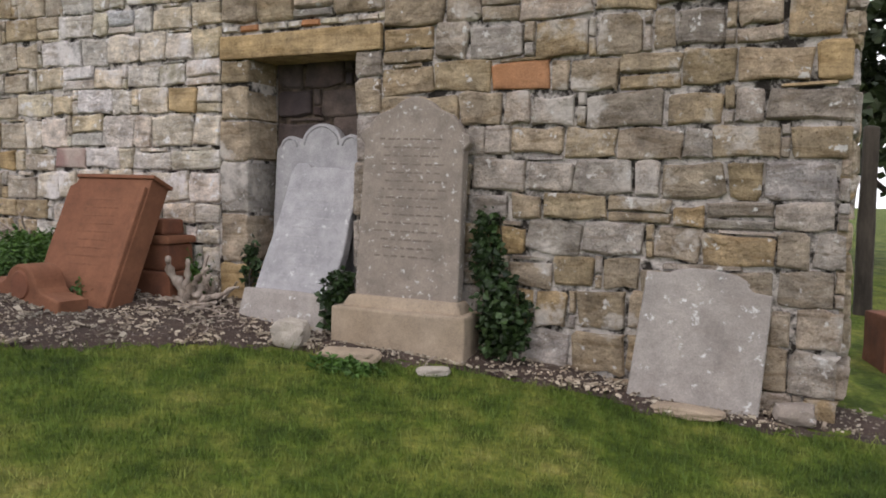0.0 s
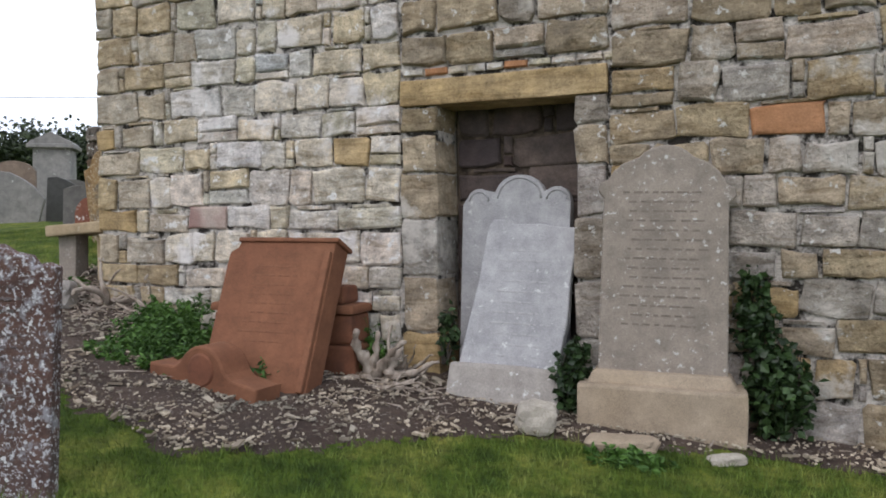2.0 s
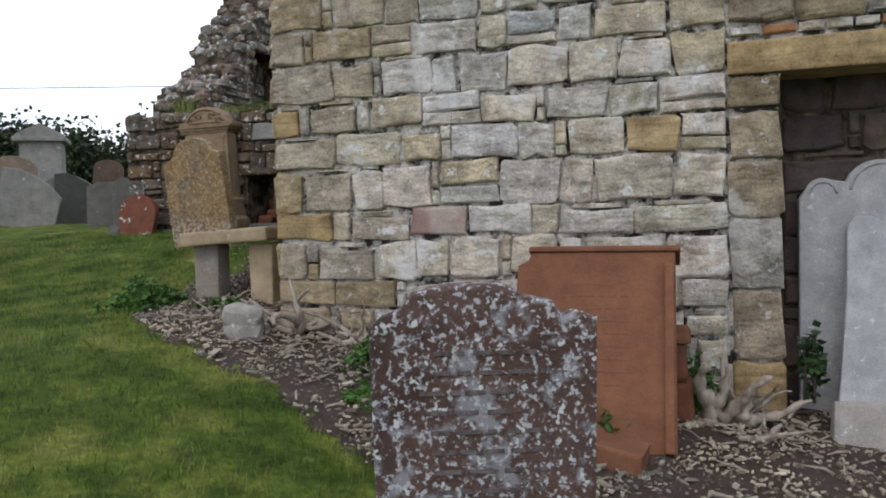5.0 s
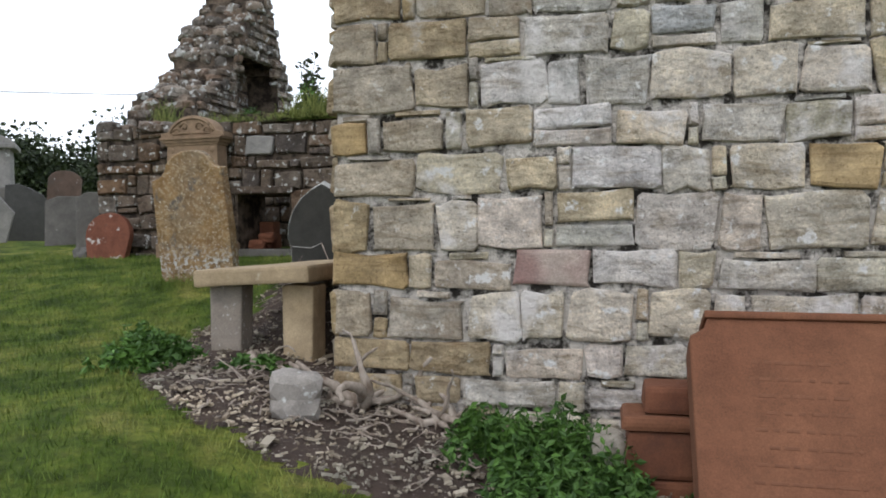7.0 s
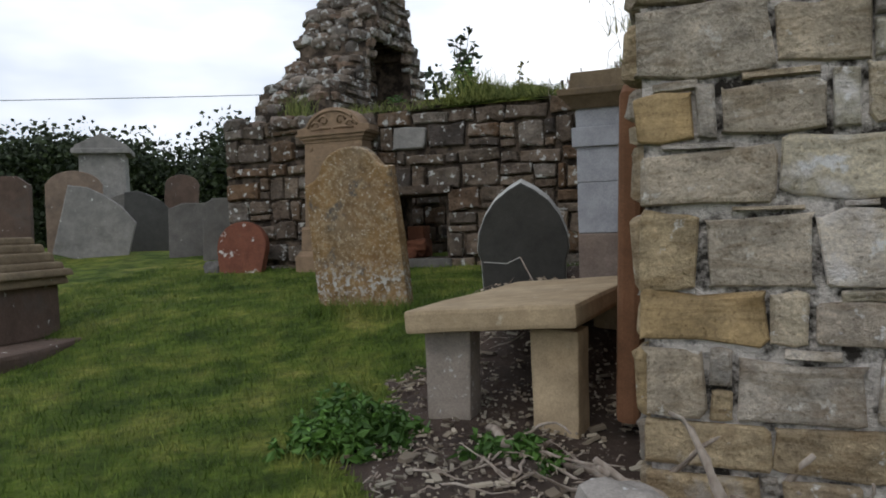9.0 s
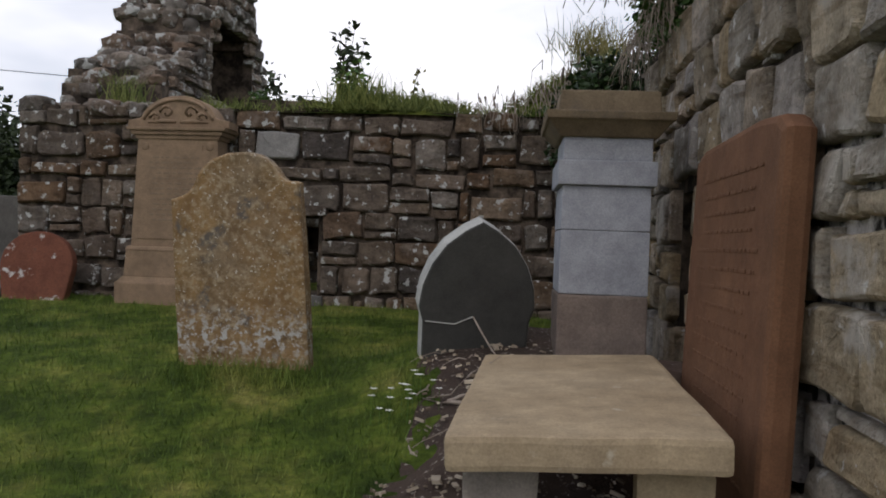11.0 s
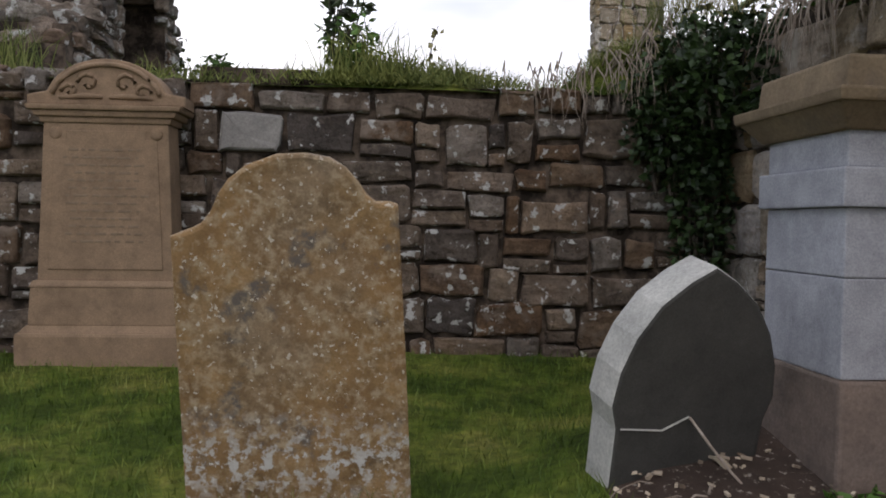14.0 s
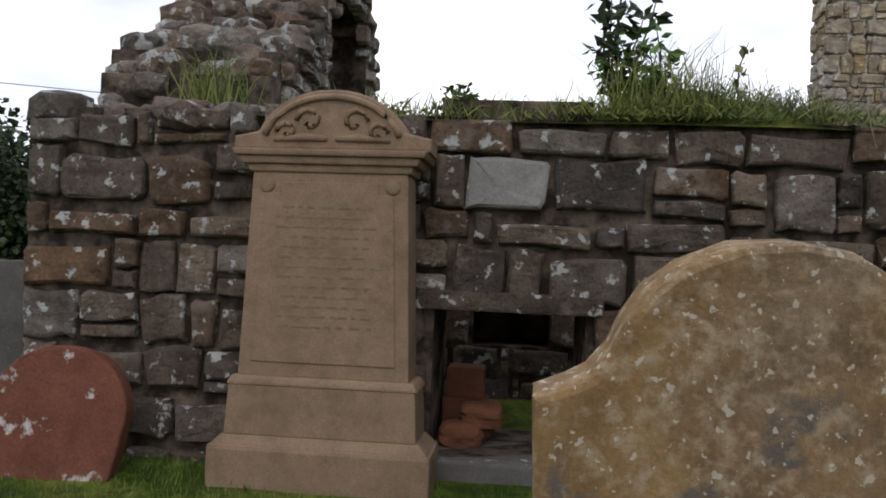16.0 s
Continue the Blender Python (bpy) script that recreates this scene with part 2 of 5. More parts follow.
LICHEN = stone("orange_lichen_headstone", [(0.15, 0.095, 0.048), (0.28, 0.18, 0.085), (0.20, 0.155, 0.11)], lichen=(0.40, 0.31, 0.20), spots=0.575, spot_scale=27,
               stain=(0.24, 0.135, 0.058), stain_at=0.56, relief=0.012, grain=50, per_piece=False, patch=((0.115, 0.105, 0.095), 0.585, 5), lichen_soft=0.09,
               crust=((0.50, 0.49, 0.46), 1.62, 1.86, 0.535), dots=((0.52, 0.46, 0.37), 0.66, 52))
SPOTTED = stone("spotted_red_brown_headstone", [(0.07, 0.04, 0.035), (0.12, 0.07, 0.058), (0.10, 0.085, 0.085)], lichen=(0.46, 0.46, 0.48), spots=0.575, spot_scale=52, stain=(0.045, 0.035, 0.032),
                stain_at=0.55, relief=0.015, grain=45, per_piece=False, lichen_soft=0.035, patch=((0.27, 0.265, 0.285), 0.575, 9), dots=((0.60, 0.60, 0.60), 0.665, 34))
SLATE = stone("dark_grey_granite", [(0.05, 0.05, 0.047), (0.07, 0.07, 0.066)], lichen=(0.2, 0.2, 0.19), spots=0.78, stain_at=0.9, relief=0.002, grain=70,
              per_piece=False, rough=0.6)
SLATE_EDGE = stone("weathered_granite_edge", [(0.36, 0.37, 0.35), (0.50, 0.50, 0.48)], spots=0.7, stain_at=0.66, relief=0.004, per_piece=False)
BLUEGREY = stone("blue_grey_cement_render", [(0.319, 0.336, 0.372), (0.389, 0.408, 0.459)], lichen=(0.42, 0.43, 0.45), spots=0.72, spot_scale=5, stain=(0.2, 0.2, 0.21),
                 stain_at=0.66, relief=0.004, grain=60, per_piece=False)
PLINTH = stone("damp_brown_plinth", [(0.17, 0.13, 0.11), (0.27, 0.22, 0.19)], spots=0.75, stain_at=0.62, relief=0.012, per_piece=False)
CORNICE = stone("brown_weathered_cornice", [(0.16, 0.12, 0.078), (0.23, 0.18, 0.12)], spots=0.75, stain_at=0.66, relief=0.008, per_piece=False)
MONUMENT = stone("brown_sandstone_monument", [(0.223, 0.155, 0.102), (0.292, 0.205, 0.136)], lichen=(0.5, 0.45, 0.38), spots=0.79, spot_scale=18,
                 stain=(0.12, 0.085, 0.06), stain_at=0.66, relief=0.005, grain=55, per_piece=False)
TABLE = stone("buff_table_slab", [(0.354, 0.268, 0.168), (0.448, 0.357, 0.240)], lichen=(0.46, 0.39, 0.29), spots=0.68, spot_scale=10, stain=(0.24, 0.18, 0.11), stain_at=0.63,
              relief=0.007, grain=50, per_piece=False)
FARGREY = stone("grey_churchyard_stone", [(0.105, 0.102, 0.097), (0.17, 0.16, 0.15)], spots=0.70, stain_at=0.62, relief=0.01, per_piece=False)
FARPALE = stone("pale_grey_churchyard_stone", [(0.20, 0.195, 0.19), (0.29, 0.28, 0.265)], spots=0.70, stain_at=0.64, relief=0.01, per_piece=False)
FARBROWN = stone("brown_churchyard_stone", [(0.175, 0.13, 0.10), (0.25, 0.19, 0.15)], spots=0.72, stain_at=0.64, relief=0.01, per_piece=False)
FARRED = stone("red_brown_churchyard_stone", [(0.088, 0.062, 0.05), (0.145, 0.10, 0.08)], spots=0.70, stain_at=0.62, relief=0.01, per_piece=False)
ROCK = stone("loose_rock", [(0.34, 0.31, 0.27), (0.46, 0.42, 0.36)], spots=0.7, stain_at=0.66, relief=0.02, per_piece=False)
ROOT = plain("bleached_dead_wood", (0.17, 0.125, 0.095), (0.44, 0.38, 0.32), 16, 0.9, 0.004, (1, 1, 0.4))
CHIPS = leaf("wood_chips", (0.13, 0.10, 0.08), (0.52, 0.46, 0.40), 0.9)
IVY = leaf("ivy_leaf", (0.010, 0.022, 0.008), (0.045, 0.085, 0.03), 0.42)
NETTLE = leaf("nettle_leaf", (0.025, 0.065, 0.012), (0.085, 0.18, 0.035), 0.55)
TREE_LEAF = leaf("tree_leaf", (0.012, 0.022, 0.009), (0.045, 0.065, 0.027), 0.6)
DRY_GRASS = leaf("dry_grass", (0.14, 0.13, 0.05), (0.34, 0.31, 0.14), 0.8)
WALL_GRASS = leaf("wall_top_grass", (0.07, 0.10, 0.025), (0.24, 0.27, 0.09), 0.8)
BARK = plain("dark_bark", (0.03, 0.025, 0.02), (0.09, 0.075, 0.06), 8, 0.95, 0.02, (1, 1, 0.3))
WIRE = plain("cable_sheath", (0.05, 0.05, 0.055), (0.08, 0.08, 0.085), 4, 0.6, 0.001)
PETAL = plain("white_petal", (0.75, 0.75, 0.7), (0.85, 0.85, 0.8), 30, 0.7, 0.001)


def grass_ground():
    m, nt, bsdf = node_mat("mown_grass_ground")
    a = ramp(nt, noise_tex(nt, 1.9, 6, 0.68), [(0.30, (0.028, 0.052, 0.008)), (0.48, (0.075, 0.115, 0.018)), (0.60, (0.15, 0.175, 0.04)), (0.74, (0.25, 0.235, 0.085))])
    b = ramp(nt, noise_tex(nt, 24, 5, 0.75), [(0.3, (0.55, 0.55, 0.5)), (0.7, (1.4, 1.35, 1.2))])
    c = ramp(nt, noise_tex(nt, 5.5, 5, 0.65), [(0.34, (0.5, 0.55, 0.5)), (0.62, (1.25, 1.2, 1.1))])
    col = mixc(nt, 1.0, mixc(nt, 1.0, a, b, "MULTIPLY"), c, "MULTIPLY")
    nt.links.new(col, bsdf.inputs["Base Color"])
    bsdf.inputs["Roughness"].default_value, bsdf.inputs["Specular IOR Level"].default_value = 0.9, 0.15
    bump(nt, bsdf, noise_tex(nt, 60, 4, 0.7), 1.0, 0.02)
    return m


GRASS = grass_ground()


def blade_material():
    m, nt, bsdf = node_mat("grass_blade")
    geo = nt.nodes.new("ShaderNodeNewGeometry")
    a = ramp(nt, noise_tex(nt, 1.9, 6, 0.68), [(0.32, (0.030, 0.062, 0.008)), (0.48, (0.085, 0.135, 0.02)), (0.60, (0.17, 0.20, 0.045)), (0.74, (0.30, 0.28, 0.10))])
    b = ramp(nt, geo.outputs["Random Per Island"], [(0.0, (0.62, 0.65, 0.6)), (1.0, (1.35, 1.3, 1.2))])
    nt.links.new(mixc(nt, 1.0, a, b, "MULTIPLY"), bsdf.inputs["Base Color"])
    bsdf.inputs["Roughness"].default_value, bsdf.inputs["Specular IOR Level"].default_value = 0.7, 0.3
    return m


BLADE = blade_material()
DIRT = stone("wood_chip_soil", [(0.055, 0.038, 0.031), (0.098, 0.070, 0.056)], lichen=(0.40, 0.36, 0.31), spots=0.64, spot_scale=34, stain=(0.05, 0.038, 0.03), stain_at=0.55,
             relief=0.03, grain=60, per_piece=False)


# ---- building helpers ----
def smooth(a, b, v):
    t = min(max((v - a) / (b - a), 0.0), 1.0)
    return t * t * (3 - 2 * t)


def ground_z(x, y):
    """Height of the turf: it climbs to the west, and more gently towards the back wall."""
    base = 0.28 + 0.09 * min(max(-x, -1.5), 4.2) + 0.16 * min(max(-x - 4.2, 0.0), 3.2)
    yy = min(max(y, -8.0), 11.0)
    z = base + 0.075 * (yy - 4.6)
    z += 0.20 * smooth(6.0, 8.0, y) * smooth(-5, -8, x)
    z += 0.20 * smooth(1.5, 0.5, math.hypot(x + 7.4, y - 7.3))
    z += 0.10 * smooth(11, 17, -x)
    return z + 0.018 * noise.noise((x * 0.9, y * 0.9, 0)) + 0.01 * noise.noise((x * 3, y * 3, 2))


def mesh_of(name, verts, faces, mat, smooth_shade=False):
    me = bpy.data.meshes.new(name)
    me.from_pydata([tuple(v) for v in verts], [], faces)
    me.update()
    if mat:
        me.materials.append(mat)
    if smooth_shade:
        me.polygons.foreach_set("use_smooth", [True] * len(me.polygons))
    return me


def done(name, bm, mat, shade=False):
    me = bpy.data.meshes.new(name)
    bmesh.ops.recalc_face_normals(bm, faces=bm.faces)
    bm.to_mesh(me)
    bm.free()
    me.materials.append(mat)
    if shade:
        me.polygons.foreach_set("use_smooth", [True] * len(me.polygons))
    return me


def part(name, bm, mat, parent=None, label="", m=None, shade=False):
    me = bm if isinstance(bm, bpy.types.Mesh) else done(name, bm, mat, shade)
    ob = new(name, me)
    if parent is not None:
        ob.parent = parent
    if m is not None:
        ob.matrix_basis = m
    if label:
        tagged(ob, label)
    return ob


def thing(name, m, label, category, group="", kind=""):
    e = new(name)
    e.empty_display_size = 0.1
    e.matrix_basis = m
    return tagged(e, label, category, group, kind)


def roughen(bm, amp, freq, seed=0.0):
    for v in bm.verts:
        p = v.co * freq + Vector((seed, seed * 1.7, seed * 0.6))
        v.co += Vector((noise.noise(p), noise.noise(p + Vector((9, 3, 1))), noise.noise(p + Vector((2, 8, 5))))) * amp


def block(sx, sy, sz, bevel=0.012, cuts=0, rough=0.0, seed=0.0, taper=(1, 1), m=None):
    """A dressed block with worn edges, standing on z = 0, its middle over the origin."""
    bm = bmesh.new()
    bmesh.ops.create_cube(bm, size=1)
    for v in bm.verts:
        v.co.z += 0.5
        k = Vector((1, 1, 1)) if v.co.z < 0.5 else Vector((taper[0], taper[1], 1))
        v.co = Vector((v.co.x * sx * k.x, v.co.y * sy * k.y, v.co.z * sz))
    if bevel:
        bmesh.ops.bevel(bm, geom=list(bm.edges), offset=bevel, segments=2, affect="EDGES", profile=0.6)
    if cuts:
        long_edges = [e for e in bm.edges if e.calc_length() > 0.06]
        bmesh.ops.subdivide_edges(bm, edges=long_edges, cuts=cuts, use_grid_fill=True)
    if rough:
        roughen(bm, rough, 7, seed)
    if m is not None:
        bmesh.ops.transform(bm, matrix=m, verts=bm.verts)
    return bm


def slab(outline, thick, bevel=0.012, rough=0.0, seed=0.0):
    """A standing slab from an outline in x and z, its front at y = -thick / 2."""
    bm = bmesh.new()
    vs = [bm.verts.new((x, -thick / 2, z)) for x, z in outline]
    f = bm.faces.new(vs)
    ex = bmesh.ops.extrude_face_region(bm, geom=[f])
    for v in ex["geom"]:
        if isinstance(v, bmesh.types.BMVert):
            v.co.y = thick / 2
    if bevel:
        rim = [e for e in bm.edges if abs(e.verts[0].co.y - e.verts[1].co.y) < 1e-6]
        bmesh.ops.bevel(bm, geom=rim, offset=bevel, segments=2, affect="EDGES", profile=0.5)
    if rough:
        roughen(bm, rough, 9, seed)
    return bm


def arc(cx, cz, rx, rz, a0, a1, n):
    return [(cx + rx * math.cos(radians(a0 + (a1 - a0) * i / n)), cz + rz * math.sin(radians(a0 + (a1 - a0) * i / n))) for i in range(n + 1)]


def boulder(sx, sy, sz, seed, sub=3):
    bm = bmesh.new()
    bmesh.ops.create_icosphere(bm, subdivisions=sub, radius=0.5)
    for v in bm.verts:
        c = v.co
        k = 1 / max(abs(c.x), abs(c.y), abs(c.z)) * 0.5
        c *= 0.45 + 0.55 * k
        c *= 1 + 0.22 * noise.noise(c * 2.3 + Vector((seed, 0, seed)))
        v.co = Vector((c.x * sx, c.y * sy, (c.z + 0.42) * sz))
    return bm


def tube(points, radii, sides=7):
    verts, faces = [], []
    n = len(points)
    for i, p in enumerate(points):
        d = (Vector(points[min(i + 1, n - 1)]) - Vector(points[max(i - 1, 0)])).normalized()
        a = d.orthogonal().normalized()
        b = d.cross(a)
        for k in range(sides):
            t = 2 * math.pi * k / sides
            verts.append(Vector(p) + (a * math.cos(t) + b * math.sin(t)) * radii[i])
    for i in range(n - 1):
        for k in range(sides):
            k2 = (k + 1) % sides
            faces.append((i * sides + k, i * sides + k2, (i + 1) * sides + k2, (i + 1) * sides + k))
    faces.append(tuple(range(sides))[::-1])
    faces.append(tuple(range((n - 1) * sides, n * sides)))
    return verts, faces


class Heap:
    """Gathers many loose bits into one mesh."""

    def __init__(self):
        self.v, self.f = [], []

    def add(self, verts, faces):
        o = len(self.v)
        self.v.extend(verts)
        self.f.extend(tuple(i + o for i in f) for f in faces)

    def leaf(self, p, size, rng, droop=0.0, slim=0.6):
        d = Vector((rng.uniform(-1, 1), rng.uniform(-1, 1), rng.uniform(-0.7, 0.7) - droop)).normalized()
        s = d.orthogonal().normalized()
        s.rotate(Matrix.Rotation(rng.uniform(0, 6.28), 3, d))
        up = d.cross(s) * size * 0.12
        p = Vector(p)
        self.add([p, p + d * size * 0.45 + s * size * slim * 0.5 + up, p + d * size, p + d * size * 0.45 - s * size * slim * 0.5 + up],
                 [(0, 1, 2, 3)])

    def mesh(self, name, mat, shade=False):
        return mesh_of(name, self.v, self.f, mat, shade)


def stone_mesh(w, h, d, rng, mat, bulge=0.03):
    """One rubble stone: an uneven ten-cornered outline with a roughly dressed, nearly flat face. Its face looks along -y."""
    hw, hh = w / 2, h / 2
    c = [min(w, h) * rng.uniform(0.03, 0.035 + 4.0 * bulge) for _ in range(4)]
    k1, k2 = rng.uniform(-0.4, 0.4) * hw, rng.uniform(-0.4, 0.4) * hw
    ring = [(-hw + c[0], -hh), (k1, -hh), (hw - c[1], -hh), (hw, -hh + c[1]), (hw, hh - c[2]), (hw - c[2], hh), (k2, hh), (-hw + c[3], hh), (-hw, hh - c[3]), (-hw, -hh + c[0])]
    j = min(0.024, 0.10 * min(w, h))
    ring = [(x + rng.uniform(-j, j * 0.6) * (1 if x > 0 else -1), z + rng.uniform(-j, j * 0.6) * (1 if z > 0 else -1)) for x, z in ring]
    n = len(ring)
    tx, tz = rng.uniform(-0.3, 0.3) * bulge, rng.uniform(-0.45, 0.45) * bulge
    verts = []
    for k, (inset, y) in enumerate(((0.0, d), (0.0, 0.004), (0.006, -bulge * 0.6), (0.020, -bulge))):
        fx, fz = max(0.7, 1 - inset / hw), max(0.7, 1 - inset / hh)
        for x, z in ring:
            jj = rng.uniform(-0.18, 0.18) * bulge if k >= 2 else 0
            verts.append((x * fx, y + jj + (tx * x / hw + tz * z / hh if k >= 2 else 0), z * fz))
    faces = []
    for k in range(3):
        for i in range(n):
            i2 = (i + 1) % n
            faces.append((k * n + i, k * n + i2, (k + 1) * n + i2, (k + 1) * n + i))
    verts.append((rng.uniform(-0.3, 0.3) * hw, -bulge * rng.uniform(0.92, 1.15), rng.uniform(-0.3, 0.3) * hh))
    faces.extend((3 * n + i, 3 * n + (i + 1) % n, 4 * n) for i in range(n))
    return mesh_of("stone", verts, faces, mat, False)


def lay_stones(parent, m, courses, u0, u1, low, high, wide, rng, mat, holes=(), limit=300, depth=0.05, gap=0.014, special=(), bulge=0.03, chips=True, joints=None, wander=0.0, split=0.13):
    """Lays rubble in courses on a wall's face: u runs along it, v is the height. Stones past the limit are joined."""
    rest, count = Heap(), 0

    def put(u, v, w, h, b=bulge, out=0.0, mt=None):
        nonlocal count
        v += wander * (math.sin(1.7 * u + 2.2 * v) + 0.6 * math.sin(4.3 * u + 3.1 * v))
        usual = mat if isinstance(mat, bpy.types.Material) else mat(u, v)
        me = stone_mesh(w, h, depth, rng, mt or usual, b)
        place = m @ pose(u, out, v, 0, rng.uniform(-2.4, 2.4), 0)
        if count < limit:
            ob = new("stone", me)
            ob.parent = parent
            ob.matrix_basis = parent.matrix_basis.inverted() @ place if parent.type == "EMPTY" else place
            count += 1
        else:
            rest.add([place @ v2.co for v2 in me.vertices], [tuple(p.vertices) for p in me.polygons])

    for v0, v1 in zip(courses, courses[1:]):
        vm, h = (v0 + v1) / 2, v1 - v0
        cuts = sorted((a, b) for a, b, c, d in holes if c < vm < d)
        spans, at = [], u0
        for a, b in cuts:
            spans.append((at, a))
            at = b
        spans.append((at, u1))
        known = sorted((joints or {}).get(round(v0, 2), []))
        for a, b in spans:
            u = a
            while u < b - 0.03:
                w = rng.uniform(*wide)
                if rng.random() < 0.16:
                    w *= 0.5
                after = [k for k in known if k > u + 0.03]
                if after and (u >= known[0] - 0.03 or after[0] - u - w < 0.16 or after[0] - u < 0.5):
                    w = after[0] - u
                if b - u - w < wide[0] * 0.6 and not after:
                    w = b - u
                um = u + w / 2
                if low(um) < v1 - 0.03 and high(um) > v0 + h * 0.5:
                    mt = None
                    for su, sv, smat in special:
                        if u <= su < u + w and v0 <= sv < v1:
                            mt = smat
                    k = rng.random()
                    if k < split and h > 0.17 and w < 0.42 and not mt:
                        s = rng.uniform(0.3, 0.45) * h
                        put(um, v0 + s / 2, w - gap, s - gap, bulge * 0.7)
                        put(um, v0 + s + (h - s) / 2, w - gap, h - s - gap)
                    else:
                        d = rng.uniform(0, 0.045) if k < 0.5 else 0
                        if chips and not mt and w > 0.3 and rng.random() < 0.34:
                            pin = rng.uniform(0.05, 0.085)
                            low_h = h * rng.uniform(0.35, 0.65)
                            put(u + w - pin / 2, v0 + low_h / 2, pin - gap * 0.8, low_h - gap, bulge * 0.8)
                            put(u + w - pin / 2, v0 + (low_h + h) / 2, pin - gap * 0.8, h - low_h - gap, bulge * 0.8)
                            um -= pin / 2
                            w -= pin
                            put(um, vm - d / 2, w - gap, h - gap - d, bulge * rng.uniform(0.6, 1.25), rng.uniform(-0.008, 0.008))
                            u += w + pin
                            continue
                        put(um, vm - d / 2, w - gap, h - gap - d, bulge * rng.uniform(0.6, 1.25), rng.uniform(-0.008, 0.008), mt)
                        if d > 0.017 and chips and w > 0.2:
                            put(um + rng.uniform(-0.05, 0.05), v1 - d / 2 - 0.002, w * rng.uniform(0.4, 0.8), d * 0.9, 0.012)
                u += w
    if rest.v:
        mat = mat if isinstance(mat, bpy.types.Material) else mat(u1, 4)
        ob = part("rubble", rest.mesh("rubble", mat), mat, parent, "", parent.matrix_basis.inverted() if parent.type == "EMPTY" else None)
        tagged(ob, kind="stuff")
    return count


# ---- the ground ----
def ground_sheet():
    xs = np.concatenate([np.linspace(-400, -40, 10), np.linspace(-34, -16, 12), np.linspace(-15, 4, 153), np.linspace(5, 30, 12), np.linspace(60, 400, 8)])
    ys = np.concatenate([np.linspace(-400, -40, 8), np.linspace(-30, -4, 12), np.linspace(-3, 12, 121), np.linspace(13, 40, 14), np.linspace(60, 400, 8)])
    verts = [(x, y, ground_z(x, y)) for y in ys for x in xs]
    n = len(xs)
    faces = [(j * n + i, j * n + i + 1, (j + 1) * n + i + 1, (j + 1) * n + i) for j in range(len(ys) - 1) for i in range(n - 1)]
    ob = new("ground", mesh_of("ground", verts, faces, GRASS, True))
    return tagged(ob, "mown green churchyard grass on gently rising ground", "ground", kind="structure")


def dirt_edge(x):
    """The southern rim of the bare strip along the wall."""
    knots = ((-9.0, 6.4), (-8.3, 5.1), (-7.4, 4.2), (-6.4, 3.85), (-5.2, 3.1), (-4.1, 2.85), (-3.5, 3.3), (-2.95, 3.88), (-1.45, 4.45), (0.0, 4.46), (1.0, 4.75), (3.0, 5.2))
    for (xa, ya), (xb, yb) in zip(knots, knots[1:]):
        if x <= xb:
            return ya + (yb - ya) * (x - xa) / (xb - xa) + 0.12 * noise.noise((x * 2.5, 0.3, 0)) + 0.05 * noise.noise((x * 9, 4, 0))
    return 9.0


def bare(x, y):
    west = -8.3 + 0.25 * noise.noise((y * 1.7, 5, 0)) + 0.18 * smooth(5.9, 6.7, y) + 0.1 * smooth(7.2, 8.3, y)
    return west < x < 2.2 and y > dirt_edge(x) and (y < 5.2 or x < -6.6) and y < 8.0


def dirt_strip():
    step = 0.06
    verts, faces, ids = [], [], {}

    def vid(i, j):
        if (i, j) not in ids:
            x, y = -9.0 + i * step, 2.0 + j * step
            deep = bare(x, y - 0.14) and bare(x - 0.14, y) and bare(x, y)
            z = ground_z(x, y) + (0.022 if deep else 0.002) + (1.0 if deep else 0.2) * 0.02 * noise.noise((x * 5, y * 5, 1)) + 0.012 * noise.noise((x * 14, y * 14, 7))
            ids[(i, j)] = len(verts)
            verts.append((x + 0.02 * noise.noise((x * 9, y * 9, 3)), y + 0.02 * noise.noise((x * 9, y * 9, 8)), z))
        return ids[(i, j)]

    for i in range(int(11.3 / step)):
        for j in range(int(6.3 / step)):
            if bare(-9.0 + (i + 0.5) * step, 2.0 + (j + 0.5) * step):
                faces.append((vid(i, j), vid(i + 1, j), vid(i + 1, j + 1), vid(i, j + 1)))
    ob = new("soil_strip", mesh_of("soil_strip", verts, faces, DIRT, True))
    return tagged(ob, "bare brown soil littered with wood chips along the wall", "soil", kind="structure")


ground_sheet()
dirt_strip()

# ---- the walls ----
FACE = 4.9
WEST, EAST = -6.79, 0.86
DOOR_L, DOOR_R, DOOR_TOP = -3.50, -2.50, 2.60


def core(name, boxes, mat, label):
    bm = bmesh.new()
    for x0, x1, y0, y1, z0, z1 in boxes:
        bmesh.ops.create_cube(bm, size=1, matrix=Matrix.Translation(((x0 + x1) / 2, (y0 + y1) / 2, (z0 + z1) / 2)) @ Matrix.Diagonal((x1 - x0, y1 - y0, z1 - z0, 1)))
    ob = part(name, bm, mat)
    return tagged(ob, label, "wall", kind="structure")


